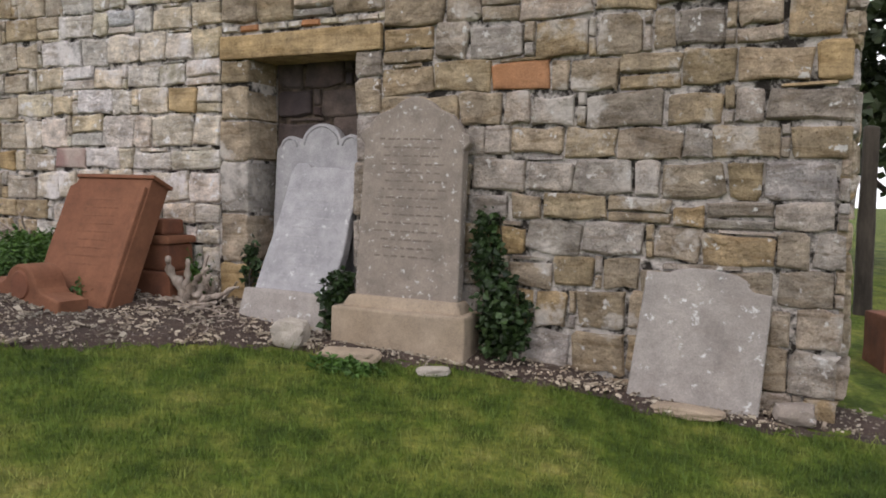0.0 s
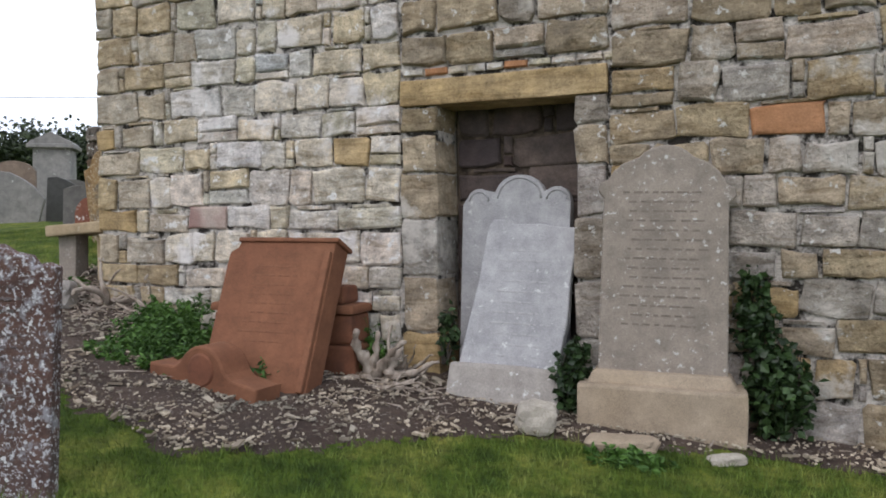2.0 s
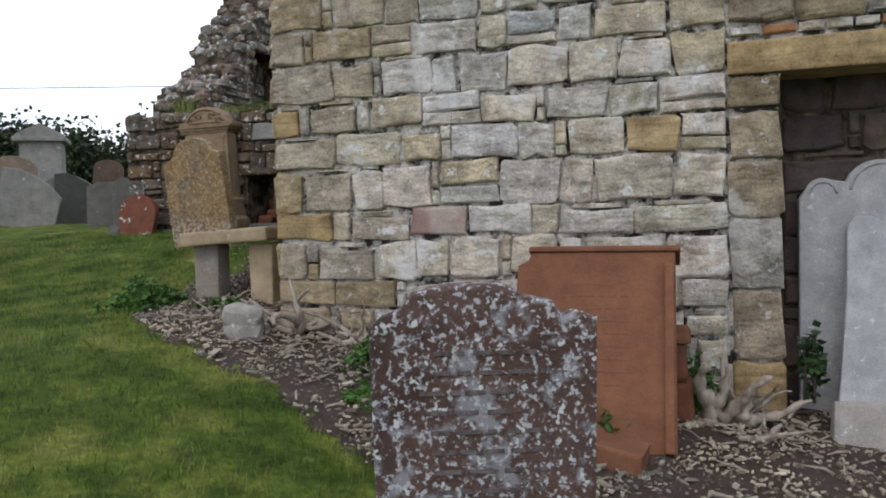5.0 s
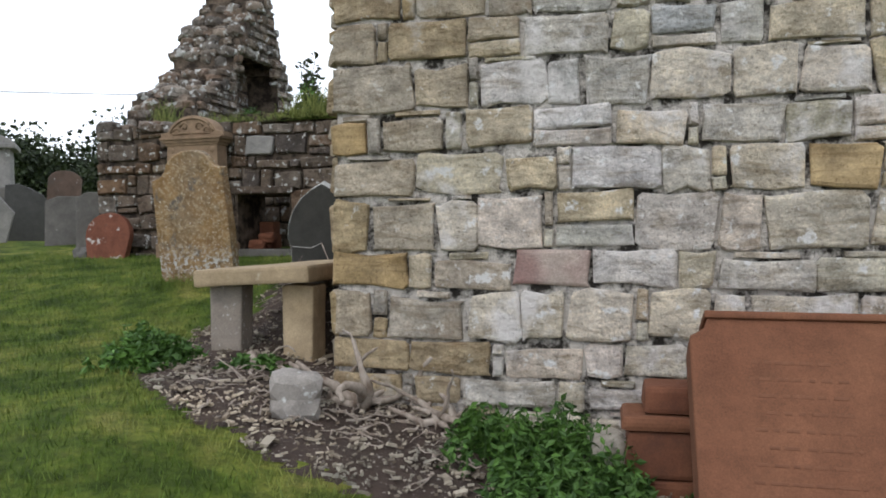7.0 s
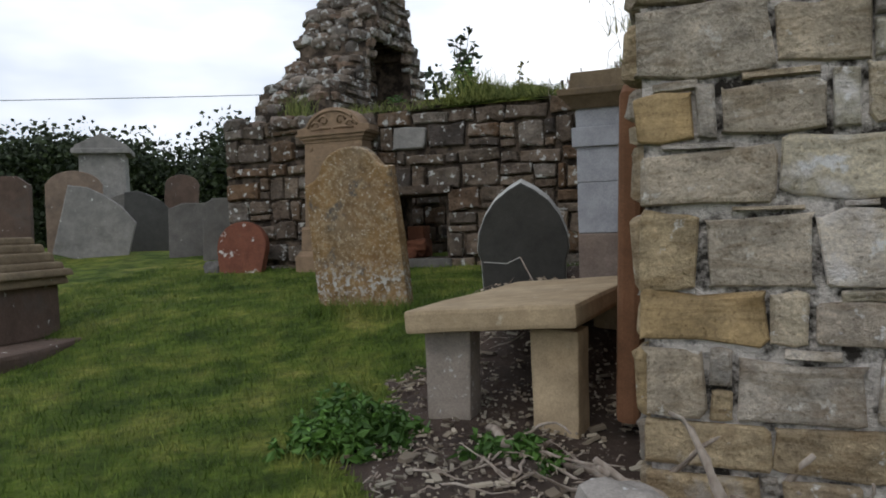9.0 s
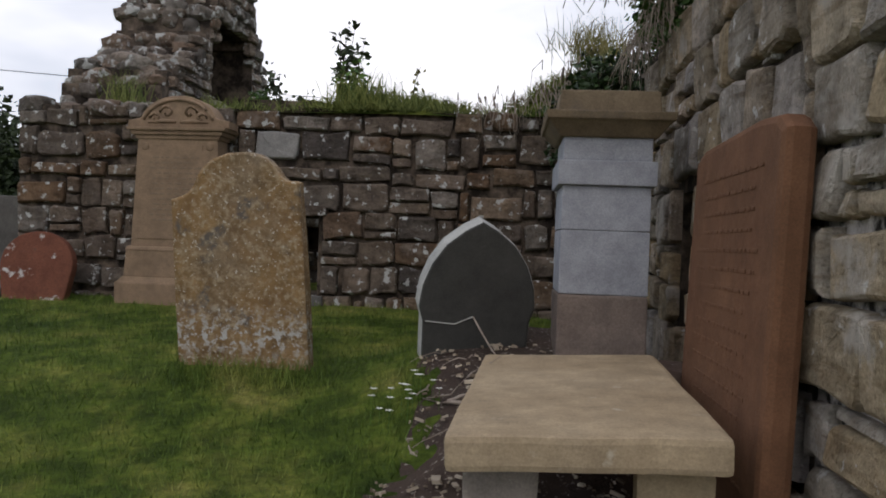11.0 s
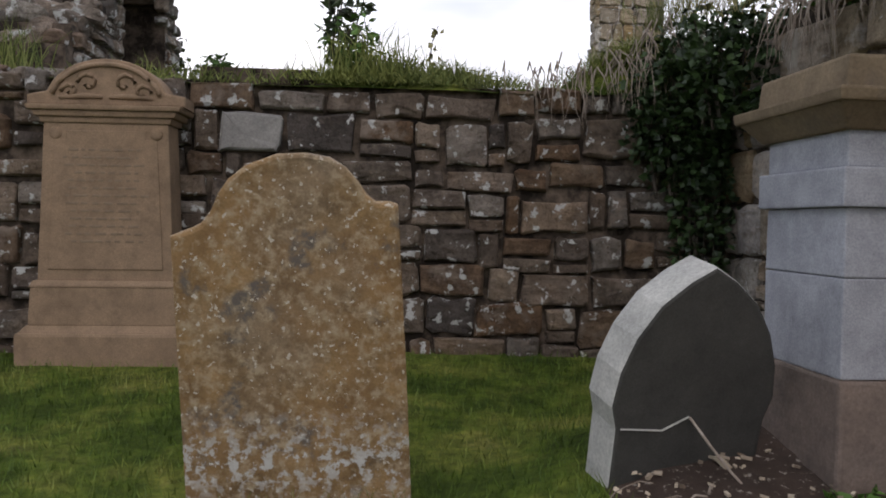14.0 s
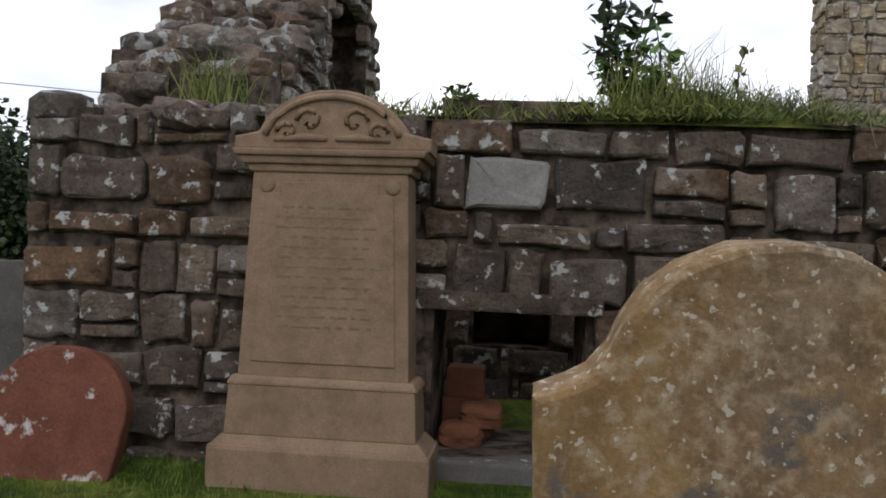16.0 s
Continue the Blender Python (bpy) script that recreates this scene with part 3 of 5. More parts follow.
gable = core("wall_south", [(WEST + 0.03, DOOR_L - 0.022, FACE + 0.02, FACE + 0.7, -0.6, 4.6), (DOOR_R + 0.022, EAST - 0.03, FACE + 0.02, FACE + 0.7, -0.6, 4.6),
                            (DOOR_L - 0.022, DOOR_R + 0.022, FACE + 0.02, FACE + 0.7, DOOR_TOP + 0.1, 4.6),
                            (DOOR_L - 0.022, DOOR_R + 0.022, FACE + 0.52, FACE + 0.7, -0.6, DOOR_TOP + 0.1)],
             MORTAR, "tall coursed sandstone rubble wall with a blocked doorway")
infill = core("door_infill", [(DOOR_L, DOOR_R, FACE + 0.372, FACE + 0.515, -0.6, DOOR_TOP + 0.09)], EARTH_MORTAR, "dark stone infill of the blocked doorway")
side = core("wall_west", [(WEST + 0.03, WEST + 0.7, FACE + 0.7, 7.31, -0.2, 3.75), (WEST + 0.03, WEST + 0.7, 7.73, 9.71, -0.2, 3.75),
                          (WEST + 0.03, WEST + 0.7, 7.31, 7.73, 2.66, 3.75), (WEST + 0.35, WEST + 0.7, 7.31, 7.73, -0.2, 2.66), (WEST + 0.03, WEST + 0.7, FACE + 0.7, 6.6, 3.75, 4.5)], EARTH_MORTAR,
            "old rubble side wall overgrown with ivy on top")
AP_L, AP_R, AP_LO, AP_HI = -10.10, -9.40, 1.83, 2.51
BACK = 9.7
rear = core("wall_north", [(-12.12, AP_L, BACK + 0.035, BACK + 0.75, 0.6, 3.42), (AP_R, WEST + 0.05, BACK + 0.035, BACK + 0.75, 0.6, 3.42),
                           (AP_L, AP_R, BACK + 0.035, BACK + 0.75, 0.6, AP_LO), (AP_L, AP_R, BACK + 0.035, BACK + 0.75, AP_HI, 3.5)], EARTH_MORTAR,
            "low dark rubble wall with a small window opening and turf on top")
R = random.Random(7)


def ruin_top(y):
    return float(np.interp(y, [9.9, 10.22, 10.36, 10.5, 11.0, 11.3, 11.48, 11.62, 11.75, 12.05, 12.32, 12.46, 12.62, 13.28], [3.36, 3.44, 3.72, 3.90, 4.12, 4.42, 4.72, 4.92, 5.18, 5.4, 5.8, 6.0, 5.55, 4.35]))


NICHE = (11.46, 12.82, 3.8)


def arch_top(y):
    k = (y - NICHE[0]) / (NICHE[1] - NICHE[0]) * 2 - 1
    return 4.42 + 0.47 * math.sqrt(max(0.0, 1 - k * k))


def ruined_gable():
    boxes = []
    y = BACK + 0.2
    while y < 13.25:
        t = ruin_top(y + 0.05) + 0.09 * noise.noise((y * 4, 0, 0))
        boxes.append((-12.10, -11.65, y, y + 0.1, 0.6 if y > BACK + 0.75 else 3.43, t))
        if NICHE[0] < y + 0.05 < NICHE[1]:
            boxes.append((-11.65, -11.1, y, y + 0.1, 0.6, NICHE[2]))
            if arch_top(y + 0.05) < t:
                boxes.append((-11.65, -11.1, y, y + 0.1, arch_top(y + 0.05), t))
        else:
            boxes.append((-11.65, -11.1, y, y + 0.1, 0.6 if y > BACK + 0.75 else 3.43, t))
        y += 0.1
    return core("wall_gable_ruin", boxes, EARTH_MORTAR, "broken stepped gable of dark rubble with an arched niche")


ruin = ruined_gable()
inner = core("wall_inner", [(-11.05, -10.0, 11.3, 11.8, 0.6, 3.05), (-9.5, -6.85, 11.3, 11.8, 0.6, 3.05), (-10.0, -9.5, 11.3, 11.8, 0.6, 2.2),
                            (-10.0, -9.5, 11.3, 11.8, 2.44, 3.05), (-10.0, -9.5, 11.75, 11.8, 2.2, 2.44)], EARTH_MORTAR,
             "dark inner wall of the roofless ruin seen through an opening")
stack = core("wall_far_gable", [(-4.95, -3.75, 19.35, 19.85, 0.6, 10.5)], MORTAR, "tall weathered stub of a far rubble gable")


# ---- monuments along the gable ----
def set_in(bm, m):
    bmesh.ops.transform(bm, matrix=m, verts=bm.verts)
    return bm


def lines_of_text(parent, w, z0, z1, y, mat, rows, rng, inset=0.12, tilt=None):
    """Worn lettering, too faint to read, cut as shallow bars."""
    heap = Heap()
    for i in range(rows):
        z = z1 - (z1 - z0) * i / max(rows - 1, 1)
        x = -w / 2 + inset * w + rng.uniform(0, 0.12) * w
        end = w / 2 - inset * w - rng.uniform(0, 0.12) * w
        while x < end:
            l = rng.uniform(0.02, 0.075)
            l = min(l, end - x)
            heap.add([(x, y, z - 0.006), (x + l, y, z - 0.006), (x + l, y, z + 0.007), (x, y, z + 0.007), (x, y - 0.0015, z - 0.005), (x + l, y - 0.0015, z - 0.005),
                      (x + l, y - 0.0015, z + 0.006), (x, y - 0.0015, z + 0.006)],
                     [(4, 5, 6, 7), (0, 1, 5, 4), (1, 2, 6, 5), (2, 3, 7, 6), (3, 0, 4, 7)])
            x += l + rng.uniform(0.012, 0.03)
    return tagged(part("inscription", heap.mesh("inscription", mat), mat, parent, "faint worn lettering"), kind="stuff")


INK_GREY = plain("worn_lettering_grey", (0.145, 0.12, 0.10), (0.205, 0.17, 0.145), 20, 0.95, 0.002)
INK_RED = plain("worn_lettering_red", (0.148, 0.063, 0.036), (0.198, 0.09, 0.051), 20, 0.95, 0.002)
BROWNRED = stone("brown_red_sandstone", [(0.15, 0.072, 0.040), (0.205, 0.105, 0.058)], lichen=(0.42, 0.27, 0.16), spots=0.8, spot_scale=16, stain=(0.12, 0.06, 0.03), stain_at=0.62, relief=0.006, grain=60, per_piece=False)
INK_BROWNRED = plain("worn_lettering_brown_red", (0.13, 0.062, 0.033), (0.185, 0.09, 0.047), 20, 0.95, 0.002)
INK_SPOTTED = plain("worn_lettering_dark", (0.05, 0.036, 0.033), (0.17, 0.14, 0.14), 40, 0.95, 0.002)
INK_PALE = plain("worn_lettering_pale", (0.30, 0.295, 0.295), (0.39, 0.38, 0.38), 20, 0.95, 0.002)
INK_BROWN = plain("worn_lettering_brown", (0.165, 0.12, 0.08), (0.23, 0.17, 0.115), 20, 0.95, 0.002)


def leaning_slab():
    t = thing("leaning_headstone", pose(0.045, 4.735, 0.30, -10, 5.5, 6), "grey lichen-spotted gravestone slab leaning on the wall", "gravestone")
    o = [(-0.385, -0.08), (0.385, -0.08), (0.375, 0.72), (0.27, 0.725), (0.245, 0.745), (0.225, 0.785), (0.15, 0.815), (0.02, 0.83), (-0.12, 0.82), (-0.20, 0.795), (-0.235, 0.775),
         (-0.30, 0.77), (-0.37, 0.765)]
    part("slab", slab(o, 0.085, 0.012, 0.006, 3), SLABSTONE, t)
    return t


def big_headstone():
    g = 0.40
    t = thing("tall_headstone", pose(-1.90, 4.65, g, 0, 1.2, 6), "tall grey-tan headstone with a rounded shouldered top on a plinth", "headstone")
    part("plinth", block(0.99, 0.36, 0.34, 0.02, 2, 0.008, 1), TAN, t, "buff sandstone plinth")
    part("plinth_chamfer", block(0.90, 0.27, 0.08, 0.015, 2, 0.005, 2, (0.9, 0.75), pose(0, 0.02, 0.335)), TAN, t)
    o = [(-0.40, 0), (0.40, 0), (0.385, 1.05), (0.43, 1.10), (0.42, 1.15), (0.37, 1.17), (0.33, 1.24), (0.27, 1.30)] + arc(0, 1.16, 0.235, 0.255, 45, 135, 8) + \
        [(-0.27, 1.30), (-0.33, 1.25), (-0.36, 1.20), (-0.41, 1.18), (-0.425, 1.13), (-0.385, 1.08)]
    s = part("stone", slab([(x * 0.97, z) for x, z in o], 0.12, 0.012, 0.003, 5), GREYTAN, t, "", pose(0, 0.03, 0.40, -2.5, 0, 0))
    lines_of_text(s, 0.72, 0.30, 1.12, -0.0605, INK_GREY, 15, random.Random(3))
    return t


def pale_headstones():
    t = thing("scalloped_headstone", pose(-2.995, 5.11, 0.61, -3, 0.5, 0), "pale grey headstone with a scalloped top in the blocked doorway", "headstone")
    o = [(-0.42, 0), (0.40, 0), (0.40, 1.28)] + arc(0.30, 1.30, 0.10, 0.10, 0, 120, 5) + arc(0.02, 1.30, 0.20, 0.19, 20, 160, 9) + arc(-0.29, 1.29, 0.10, 0.10, 60, 160, 5) + [(-0.42, 1.27)]
    s = part("stone", slab(o, 0.09, 0.012, 0.004, 9), WHITE, t)
    rim = Heap()
    for cx, cz, r in ((0.30, 1.30, 0.075), (0.02, 1.30, 0.165), (-0.29, 1.29, 0.075)):
        pts = [Vector((x, -0.046, z)) for x, z in arc(cx, cz, r, r, 5, 175, 12)]
        rim.add(*tube(pts, [0.009] * len(pts), 6))
    part("carved_rim", rim.mesh("carved_rim", WHITE, True), WHITE, t, "carved arched moulding of the scallops")
    t2 = thing("leaning_broken_headstone", pose(-2.87, 4.63, 0.50, -20, 1.5, 1), "pale grey broken headstone leaning back into the doorway", "headstone")
    o = [(-0.42, 0), (0.30, 0.0), (0.30, 0.30), (0.335, 0.62), (0.325, 0.9), (0.345, 1.285), (0.16, 1.29), (0.10, 1.305), (-0.13, 1.305), (-0.18, 1.335), (-0.275, 1.335), (-0.315, 1.27), (-0.335, 0.85), (-0.37, 0.5)]
    s = part("stone", slab(o, 0.085, 0.012, 0.004, 13), WHITE, t2)
    lines_of_text(s, 0.55, 0.35, 1.1, -0.043, INK_PALE, 11, random.Random(5))
    part("foot", block(0.80, 0.16, 0.34, 0.03, 2, 0.012, 4, (0.95, 0.8), pose(-0.05, -0.03, -0.06, 6, 0, 0)), SLABSTONE, t2, "brown-stained foot of the stone")
    return t, t2


def red_memorial():
    t = thing("red_memorial_slab", pose(-4.485, 4.06, 0.585, -24, 0.5, 3), "red sandstone memorial slab leaning back by the wall", "gravestone")
    o = [(-0.41, 0), (0.42, 0), (0.42, 1.09), (-0.36, 1.09), (-0.375, 1.045), (-0.43, 1.01), (-0.435, 0.96)]
    s = part("slab", slab(o, 0.20, 0.01, 0.003, 2), RED, t)
    part("side_moulding", block(0.05, 0.05, 1.0, 0.014, 0, 0, 0, (1, 1), pose(0.385, -0.115, 0.01)), RED, t)
    part("cap_moulding", block(0.82, 0.24, 0.035, 0.013, 0, 0, 0, (1, 1), pose(0.035, 0.0, 1.085)), RED, t)
    lines_of_text(s, 0.62, 0.35, 0.9, -0.101, INK_RED, 9, random.Random(8), 0.16)
    p = thing("red_moulded_plinth", pose(-4.62, 4.67, 0.62, 0, 0, 3), "stacked red sandstone plinth blocks with mouldings behind the slab", "plinth")
    z = 0
    for w, d, h, mt in ((1.24, 0.34, 0.26, RED_DARK), (1.18, 0.30, 0.22, RED_DARK), (1.22, 0.34, 0.07, RED), (1.02, 0.26, 0.13, RED_DARK)):
        part("course", block(w, d, h - 0.004, 0.025, 1, 0.006, z * 5, (0.985, 0.96), pose(0, 0, z)), mt, p)
        z += h
    return t


def red_pediment():
    t = thing("red_fallen_pediment", pose(-4.665, 3.825, 0.655, 0, 7, -4), "fallen red sandstone pediment with a round scroll lying on the soil", "pediment")
    o = [(-0.46, 0.0), (0.465, 0.0), (0.465, 0.115), (0.25, 0.13), (0.205, 0.16)] + arc(0, 0.10, 0.205, 0.205, 24, 156, 14) + [(-0.205, 0.16), (-0.25, 0.13), (-0.46, 0.115)]
    part("body", slab(o, 0.25, 0.018, 0.004, 4), RED, t)
    bm = bmesh.new()
    bmesh.ops.create_cone(bm, cap_ends=True, segments=24, radius1=0.115, radius2=0.10, depth=0.02, matrix=pose(0, -0.128, 0.15, 90, 0, 0))
    bmesh.ops.bevel(bm, geom=list(bm.edges), offset=0.004, segments=1, affect="EDGES")
    part("scroll_boss", bm, RED_DARK, t)
    return t


def spotted_headstone():
    x, y = -4.49, 2.07
    g = ground_z(x, y)
    h = 1.58 - g
    t = thing("spotted_headstone", pose(x, y, g - 0.05, -1, 1, 24), "red-brown headstone crusted with white lichen spots standing in grass", "headstone")
    hh = h + 0.05
    o = [(-0.29, 0), (0.30, 0), (0.315, hh - 0.03), (0.27, hh - 0.01), (0.22, hh - 0.03), (0.19, hh + 0.015), (0.12, hh + 0.03), (0.05, hh + 0.07), (-0.1, hh + 0.065), (-0.20, hh + 0.045), (-0.225, hh + 0.0),
         (-0.28, hh - 0.02), (-0.315, hh - 0.05)]
    s = part("stone", slab(o, 0.10, 0.014, 0.010, 6), SPOTTED, t)
    lines_of_text(s, 0.5, 0.35, hh - 0.12, -0.054, INK_SPOTTED, 13, random.Random(6))
    return t


leaning_slab()
big_headstone()
pale_headstones()
red_memorial()
red_pediment()
spotted_headstone()


# ---- round the corner: table tomb and its neighbours ----
def table_tomb():
    t = thing("table_tomb", pose(-7.47, 6.09, 1.20, 0, 0, -2), "buff sandstone table tomb slab on upright slab legs", "table tomb")
    top = part("slab", block(0.81, 1.65, 0.11, 0.022, 3, 0.006, 3, (1, 1), pose(0, 0, 0.488, 0.5, -3.0, 0)), TABLE, t)
    for sx, sy, rz in ((-0.25, -0.62, 4), (0.27, -0.62, -4), (-0.25, 0.62, 0), (0.27, 0.62, 0)):
        part("leg", block(0.21, 0.17, 0.58, 0.016, 2, 0.006, sx * 9 + sy, (1.08, 1.0), pose(sx, sy, -0.10, 0, 0, rz)), GREYTAN if sx < 0 else TABLE, t)
    part("end_panel", block(0.32, 0.10, 0.57, 0.012, 1, 0.006, 7, (1, 1), pose(0.01, 0.64, -0.10)), PLINTH, t, "dark slab closing the far end")
    return t


def lichen_headstone():
    t = thing("lichen_headstone", pose(-9.253, 7.56, 1.44, 5.5, -3, 0.6), "headstone mottled orange and grey with lichen and a rounded shouldered top", "headstone")
    o = [(-0.385, 0.0), (0.39, 0), (0.382, 0.6), (0.372, 1.18), (0.345, 1.188), (0.30, 1.19), (0.272, 1.215), (0.245, 1.262), (0.205, 1.308), (0.15, 1.345), (0.07, 1.364), (-0.03, 1.358), (-0.12, 1.328),
         (-0.18, 1.285), (-0.215, 1.235), (-0.24, 1.18), (-0.275, 1.14), (-0.315, 1.122), (-0.372, 1.106), (-0.378, 0.6)]
    part("stone", slab(o, 0.12, 0.016, 0.006, 8), LICHEN, t)
    return t


def pointed_headstone():
    t = thing("pointed_headstone", pose(-7.96, 7.555, 1.425, 12, 0, 13), "dark granite headstone with a pointed gothic top and pale edges", "headstone")
    left = [(-0.325, 0.58), (-0.31, 0.70), (-0.265, 0.82), (-0.19, 0.93), (-0.09, 1.01), (0.0, 1.06)]
    o = [(-0.29, 0), (0.29, 0), (0.30, 0.50), (0.325, 0.58)] + [(-x, z) for x, z in left[1:]] + left[:-1][::-1] + [(-0.30, 0.50)]
    seen, out = set(), []
    for p in o:
        if p not in seen:
            seen.add(p)
            out.append(p)
    part("stone", slab(out, 0.17, 0.014, 0, 0), SLATE, t, "", None)
    ob = t.children[0]
    ob.data.materials.append(SLATE_EDGE)
    for p in ob.data.polygons:
        if abs(p.normal.y) < 0.9:
            p.material_index = 1
    heap = Heap()
    pts = [Vector((-0.28, -0.088, 0.50)), Vector((-0.12, -0.088, 0.485)), Vector((-0.02, -0.088, 0.53))]
    heap.add(*tube(pts, [0.004] * len(pts), 5))
    part("carved_line", heap.mesh("carved_line", SLATE_EDGE), SLATE_EDGE, t, "pale curved line cut in the face")
    w = thing("fallen_twig", pose(0, 0, 0), "thin pale dead twig leaning on the granite headstone", "twig")
    stem = Heap()
    a, b = t.matrix_basis @ Vector((-0.02, -0.092, 0.53)), Vector((-7.45, 7.02, ground_z(-7.45, 7.02) + 0.03))
    pts = [a.lerp(b, k / 9) - Vector((0, 0.02, 0.16)) * math.sin(math.pi * k / 9) for k in range(10)]
    stem.add(*tube(pts, [0.0055 - 0.0003 * k for k in range(10)], 5))
    part("stalk", stem.mesh("stalk", ROOT), ROOT, w)
    return t


def pillar_tomb():
    t = thing("pillar_tomb", pose(-7.26, 7.475, 1.42, 0, 0, 0.5), "blue-grey rendered pier tomb with a heavy brown cornice", "tomb")
    w, d = 0.46, 0.52
    part("plinth", block(w + 0.01, d + 0.01, 0.66, 0.015, 3, 0.008, 2), PLINTH, t, "damp brown lower part")
    part("shaft", block(w, d, 0.335, 0.007, 1, 0.002, 5, (1, 1), pose(0, 0, 0.66)), BLUEGREY, t)
    part("shaft", block(w, d, 0.232, 0.007, 1, 0.002, 8, (0.99, 0.99), pose(0, 0, 0.997)), BLUEGREY, t)
    part("band", block(w + 0.05, d + 0.05, 0.13, 0.008, 0, 0, 0, (1, 1), pose(0, 0, 1.23)), BLUEGREY, t)
    part("neck", block(w, d, 0.13, 0.008, 0, 0, 0, (1, 1), pose(0, 0, 1.36)), BLUEGREY, t)
    part("cornice_flare", block(w + 0.04, d + 0.04, 0.085, 0.01, 0, 0, 0, (1.27, 1.26), pose(0, 0, 1.48)), CORNICE, t)
    part("cornice_fascia", block(w + 0.19, d + 0.21, 0.045, 0.010, 0, 0, 0, (1.02, 1.02), pose(0, 0, 1.56)), CORNICE, t)
    part("cap", block(w + 0.07, d + 0.08, 0.12, 0.012, 1, 0.004, 0, (0.96, 0.96), pose(0, 0, 1.603)), CORNICE, t)
    return t


def brown_slab():
    t = thing("brown_inscribed_slab", pose(-6.93, 6.05, 1.26, 0, 0, -90), "tall brown sandstone slab with worn lines standing by the side wall", "gravestone")
    o = [(-0.60, 0), (0.58, 0), (0.58, 1.45), (0.50, 1.50), (0.3, 1.515), (-0.45, 1.50), (-0.57, 1.46)]
    s = part("slab", slab(o, 0.11, 0.03, 0.004, 4), BROWNRED, t, "", pose(0, 0, 0, -2, 0, 0))
    lines_of_text(s, 1.05, 0.3, 1.35, -0.056, INK_BROWNRED, 16, random.Random(4), 0.1)
    return t


def pedestal_monument():
    t = thing("pedestal_monument", pose(-10.54, 9.54, 1.62, 0, -0.3, -1), "brown sandstone pedestal headstone with a carved round pediment", "monument")
    part("base", block(0.98, 0.34, 0.29, 0.02, 2, 0.006, 2), MONUMENT, t, "rough darker foot block")
    part("base_chamfer", block(0.96, 0.32, 0.05, 0.008, 0, 0, 0, (0.9, 0.85), pose(0, 0, 0.285)), MONUMENT, t)
    part("die", block(0.85, 0.28, 0.22, 0.008, 0, 0, 0, (0.97, 0.98), pose(0, 0, 0.33)), MONUMENT, t)
    part("die_moulding", block(0.85, 0.29, 0.04, 0.014, 0, 0, 0, (0.95, 0.9), pose(0, 0, 0.548)), MONUMENT, t)
    part("shaft", block(0.76, 0.23, 0.90, 0.008, 0, 0, 0, (0.91, 0.95), pose(0, 0, 0.585)), MONUMENT, t)
    face = part("panel", slab([(-0.32, 0.04), (0.32, 0.04), (0.285, 0.78), (0.22, 0.78), (0.22, 0.83), (-0.22, 0.83), (-0.22, 0.78), (-0.285, 0.78)], 0.02, 0.004), MONUMENT, t, "",
                pose(0, -0.112, 0.61, -0.5, 0, 0))
    lines_of_text(face, 0.6, 0.2, 0.72, -0.0105, INK_BROWN, 13, random.Random(12), 0.1)
    for x in (-0.28, 0.28):
        bm = bmesh.new()
        bmesh.ops.create_uvsphere(bm, u_segments=12, v_segments=8, radius=0.036, matrix=pose(x, -0.110, 1.425) @ Matrix.Diagonal((1, 0.4, 1, 1)))
        part("rosette", bm, MONUMENT, t)
    for i, (w, h) in enumerate(((0.72, 0.035), (0.78, 0.035), (0.84, 0.03))):
        part("cornice_step", block(w, 0.24 + 0.04 * i, h, 0.010, 0, 0, 0, (1.03, 1.03), pose(0, 0, 1.482 + 0.034 * i)), MONUMENT, t)
    o = [(-0.44, 0), (0.44, 0), (0.44, 0.06), (0.34, 0.08)] + arc(0, 0.02, 0.34, 0.25, 16, 164, 14) + [(-0.34, 0.08), (-0.44, 0.06)]
    ped = part("pediment", slab(o, 0.22, 0.012), MONUMENT, t, "", pose(0, 0, 1.58))
    rim = Heap()
    pts = [Vector((x, -0.112, z)) for x, z in arc(0, 0.02, 0.305, 0.215, 12, 168, 16)]
    rim.add(*tube(pts, [0.016] * len(pts), 6))
    for s in (-1, 1):
        for cx, cz, r in ((0.10, 0.13, 0.06), (0.20, 0.08, 0.05)):
            sp = [Vector((s * (cx + (r - 0.005 * k) * math.cos(k * 0.7)), -0.112, cz + (r - 0.005 * k) * math.sin(k * 0.7))) for k in range(9)]
            rim.add(*tube(sp, [0.013] * 9, 6))
        leafp = [Vector((s * 0.02, -0.112, 0.05)), Vector((s * 0.12, -0.112, 0.055)), Vector((s * 0.26, -0.112, 0.045))]
        rim.add(*tube(leafp, [0.012, 0.018, 0.010], 6))
    part("carving", rim.mesh("carving", MONUMENT, True), MONUMENT, ped, "carved scrolls and leaves")
    return t


def red_disc():
    t = thing("red_round_stone", pose(-11.70, 9.36, 1.77, -8, 0, 4), "small red round-topped stone rimmed with white lichen", "headstone")
    o = [(-0.25, -0.1), (0.25, -0.1), (0.29, 0.1)] + arc(0, 0.24, 0.31, 0.29, -20, 200, 20) + [(-0.29, 0.1)]
    part("stone", slab(o, 0.10, 0.014, 0.006, 3), RED_DISC, t)
    part("rubble_foot", boulder(0.22, 0.2, 0.2, 3), FARGREY, t, "", pose(-0.38, 0.05, -0.08))
    return t


RED_DISC = stone("lichened_red_disc", [(0.15, 0.055, 0.035), (0.20, 0.08, 0.05)], lichen=(0.60, 0.57, 0.53), spots=0.64, spot_scale=9, stain_at=0.75, per_piece=False)


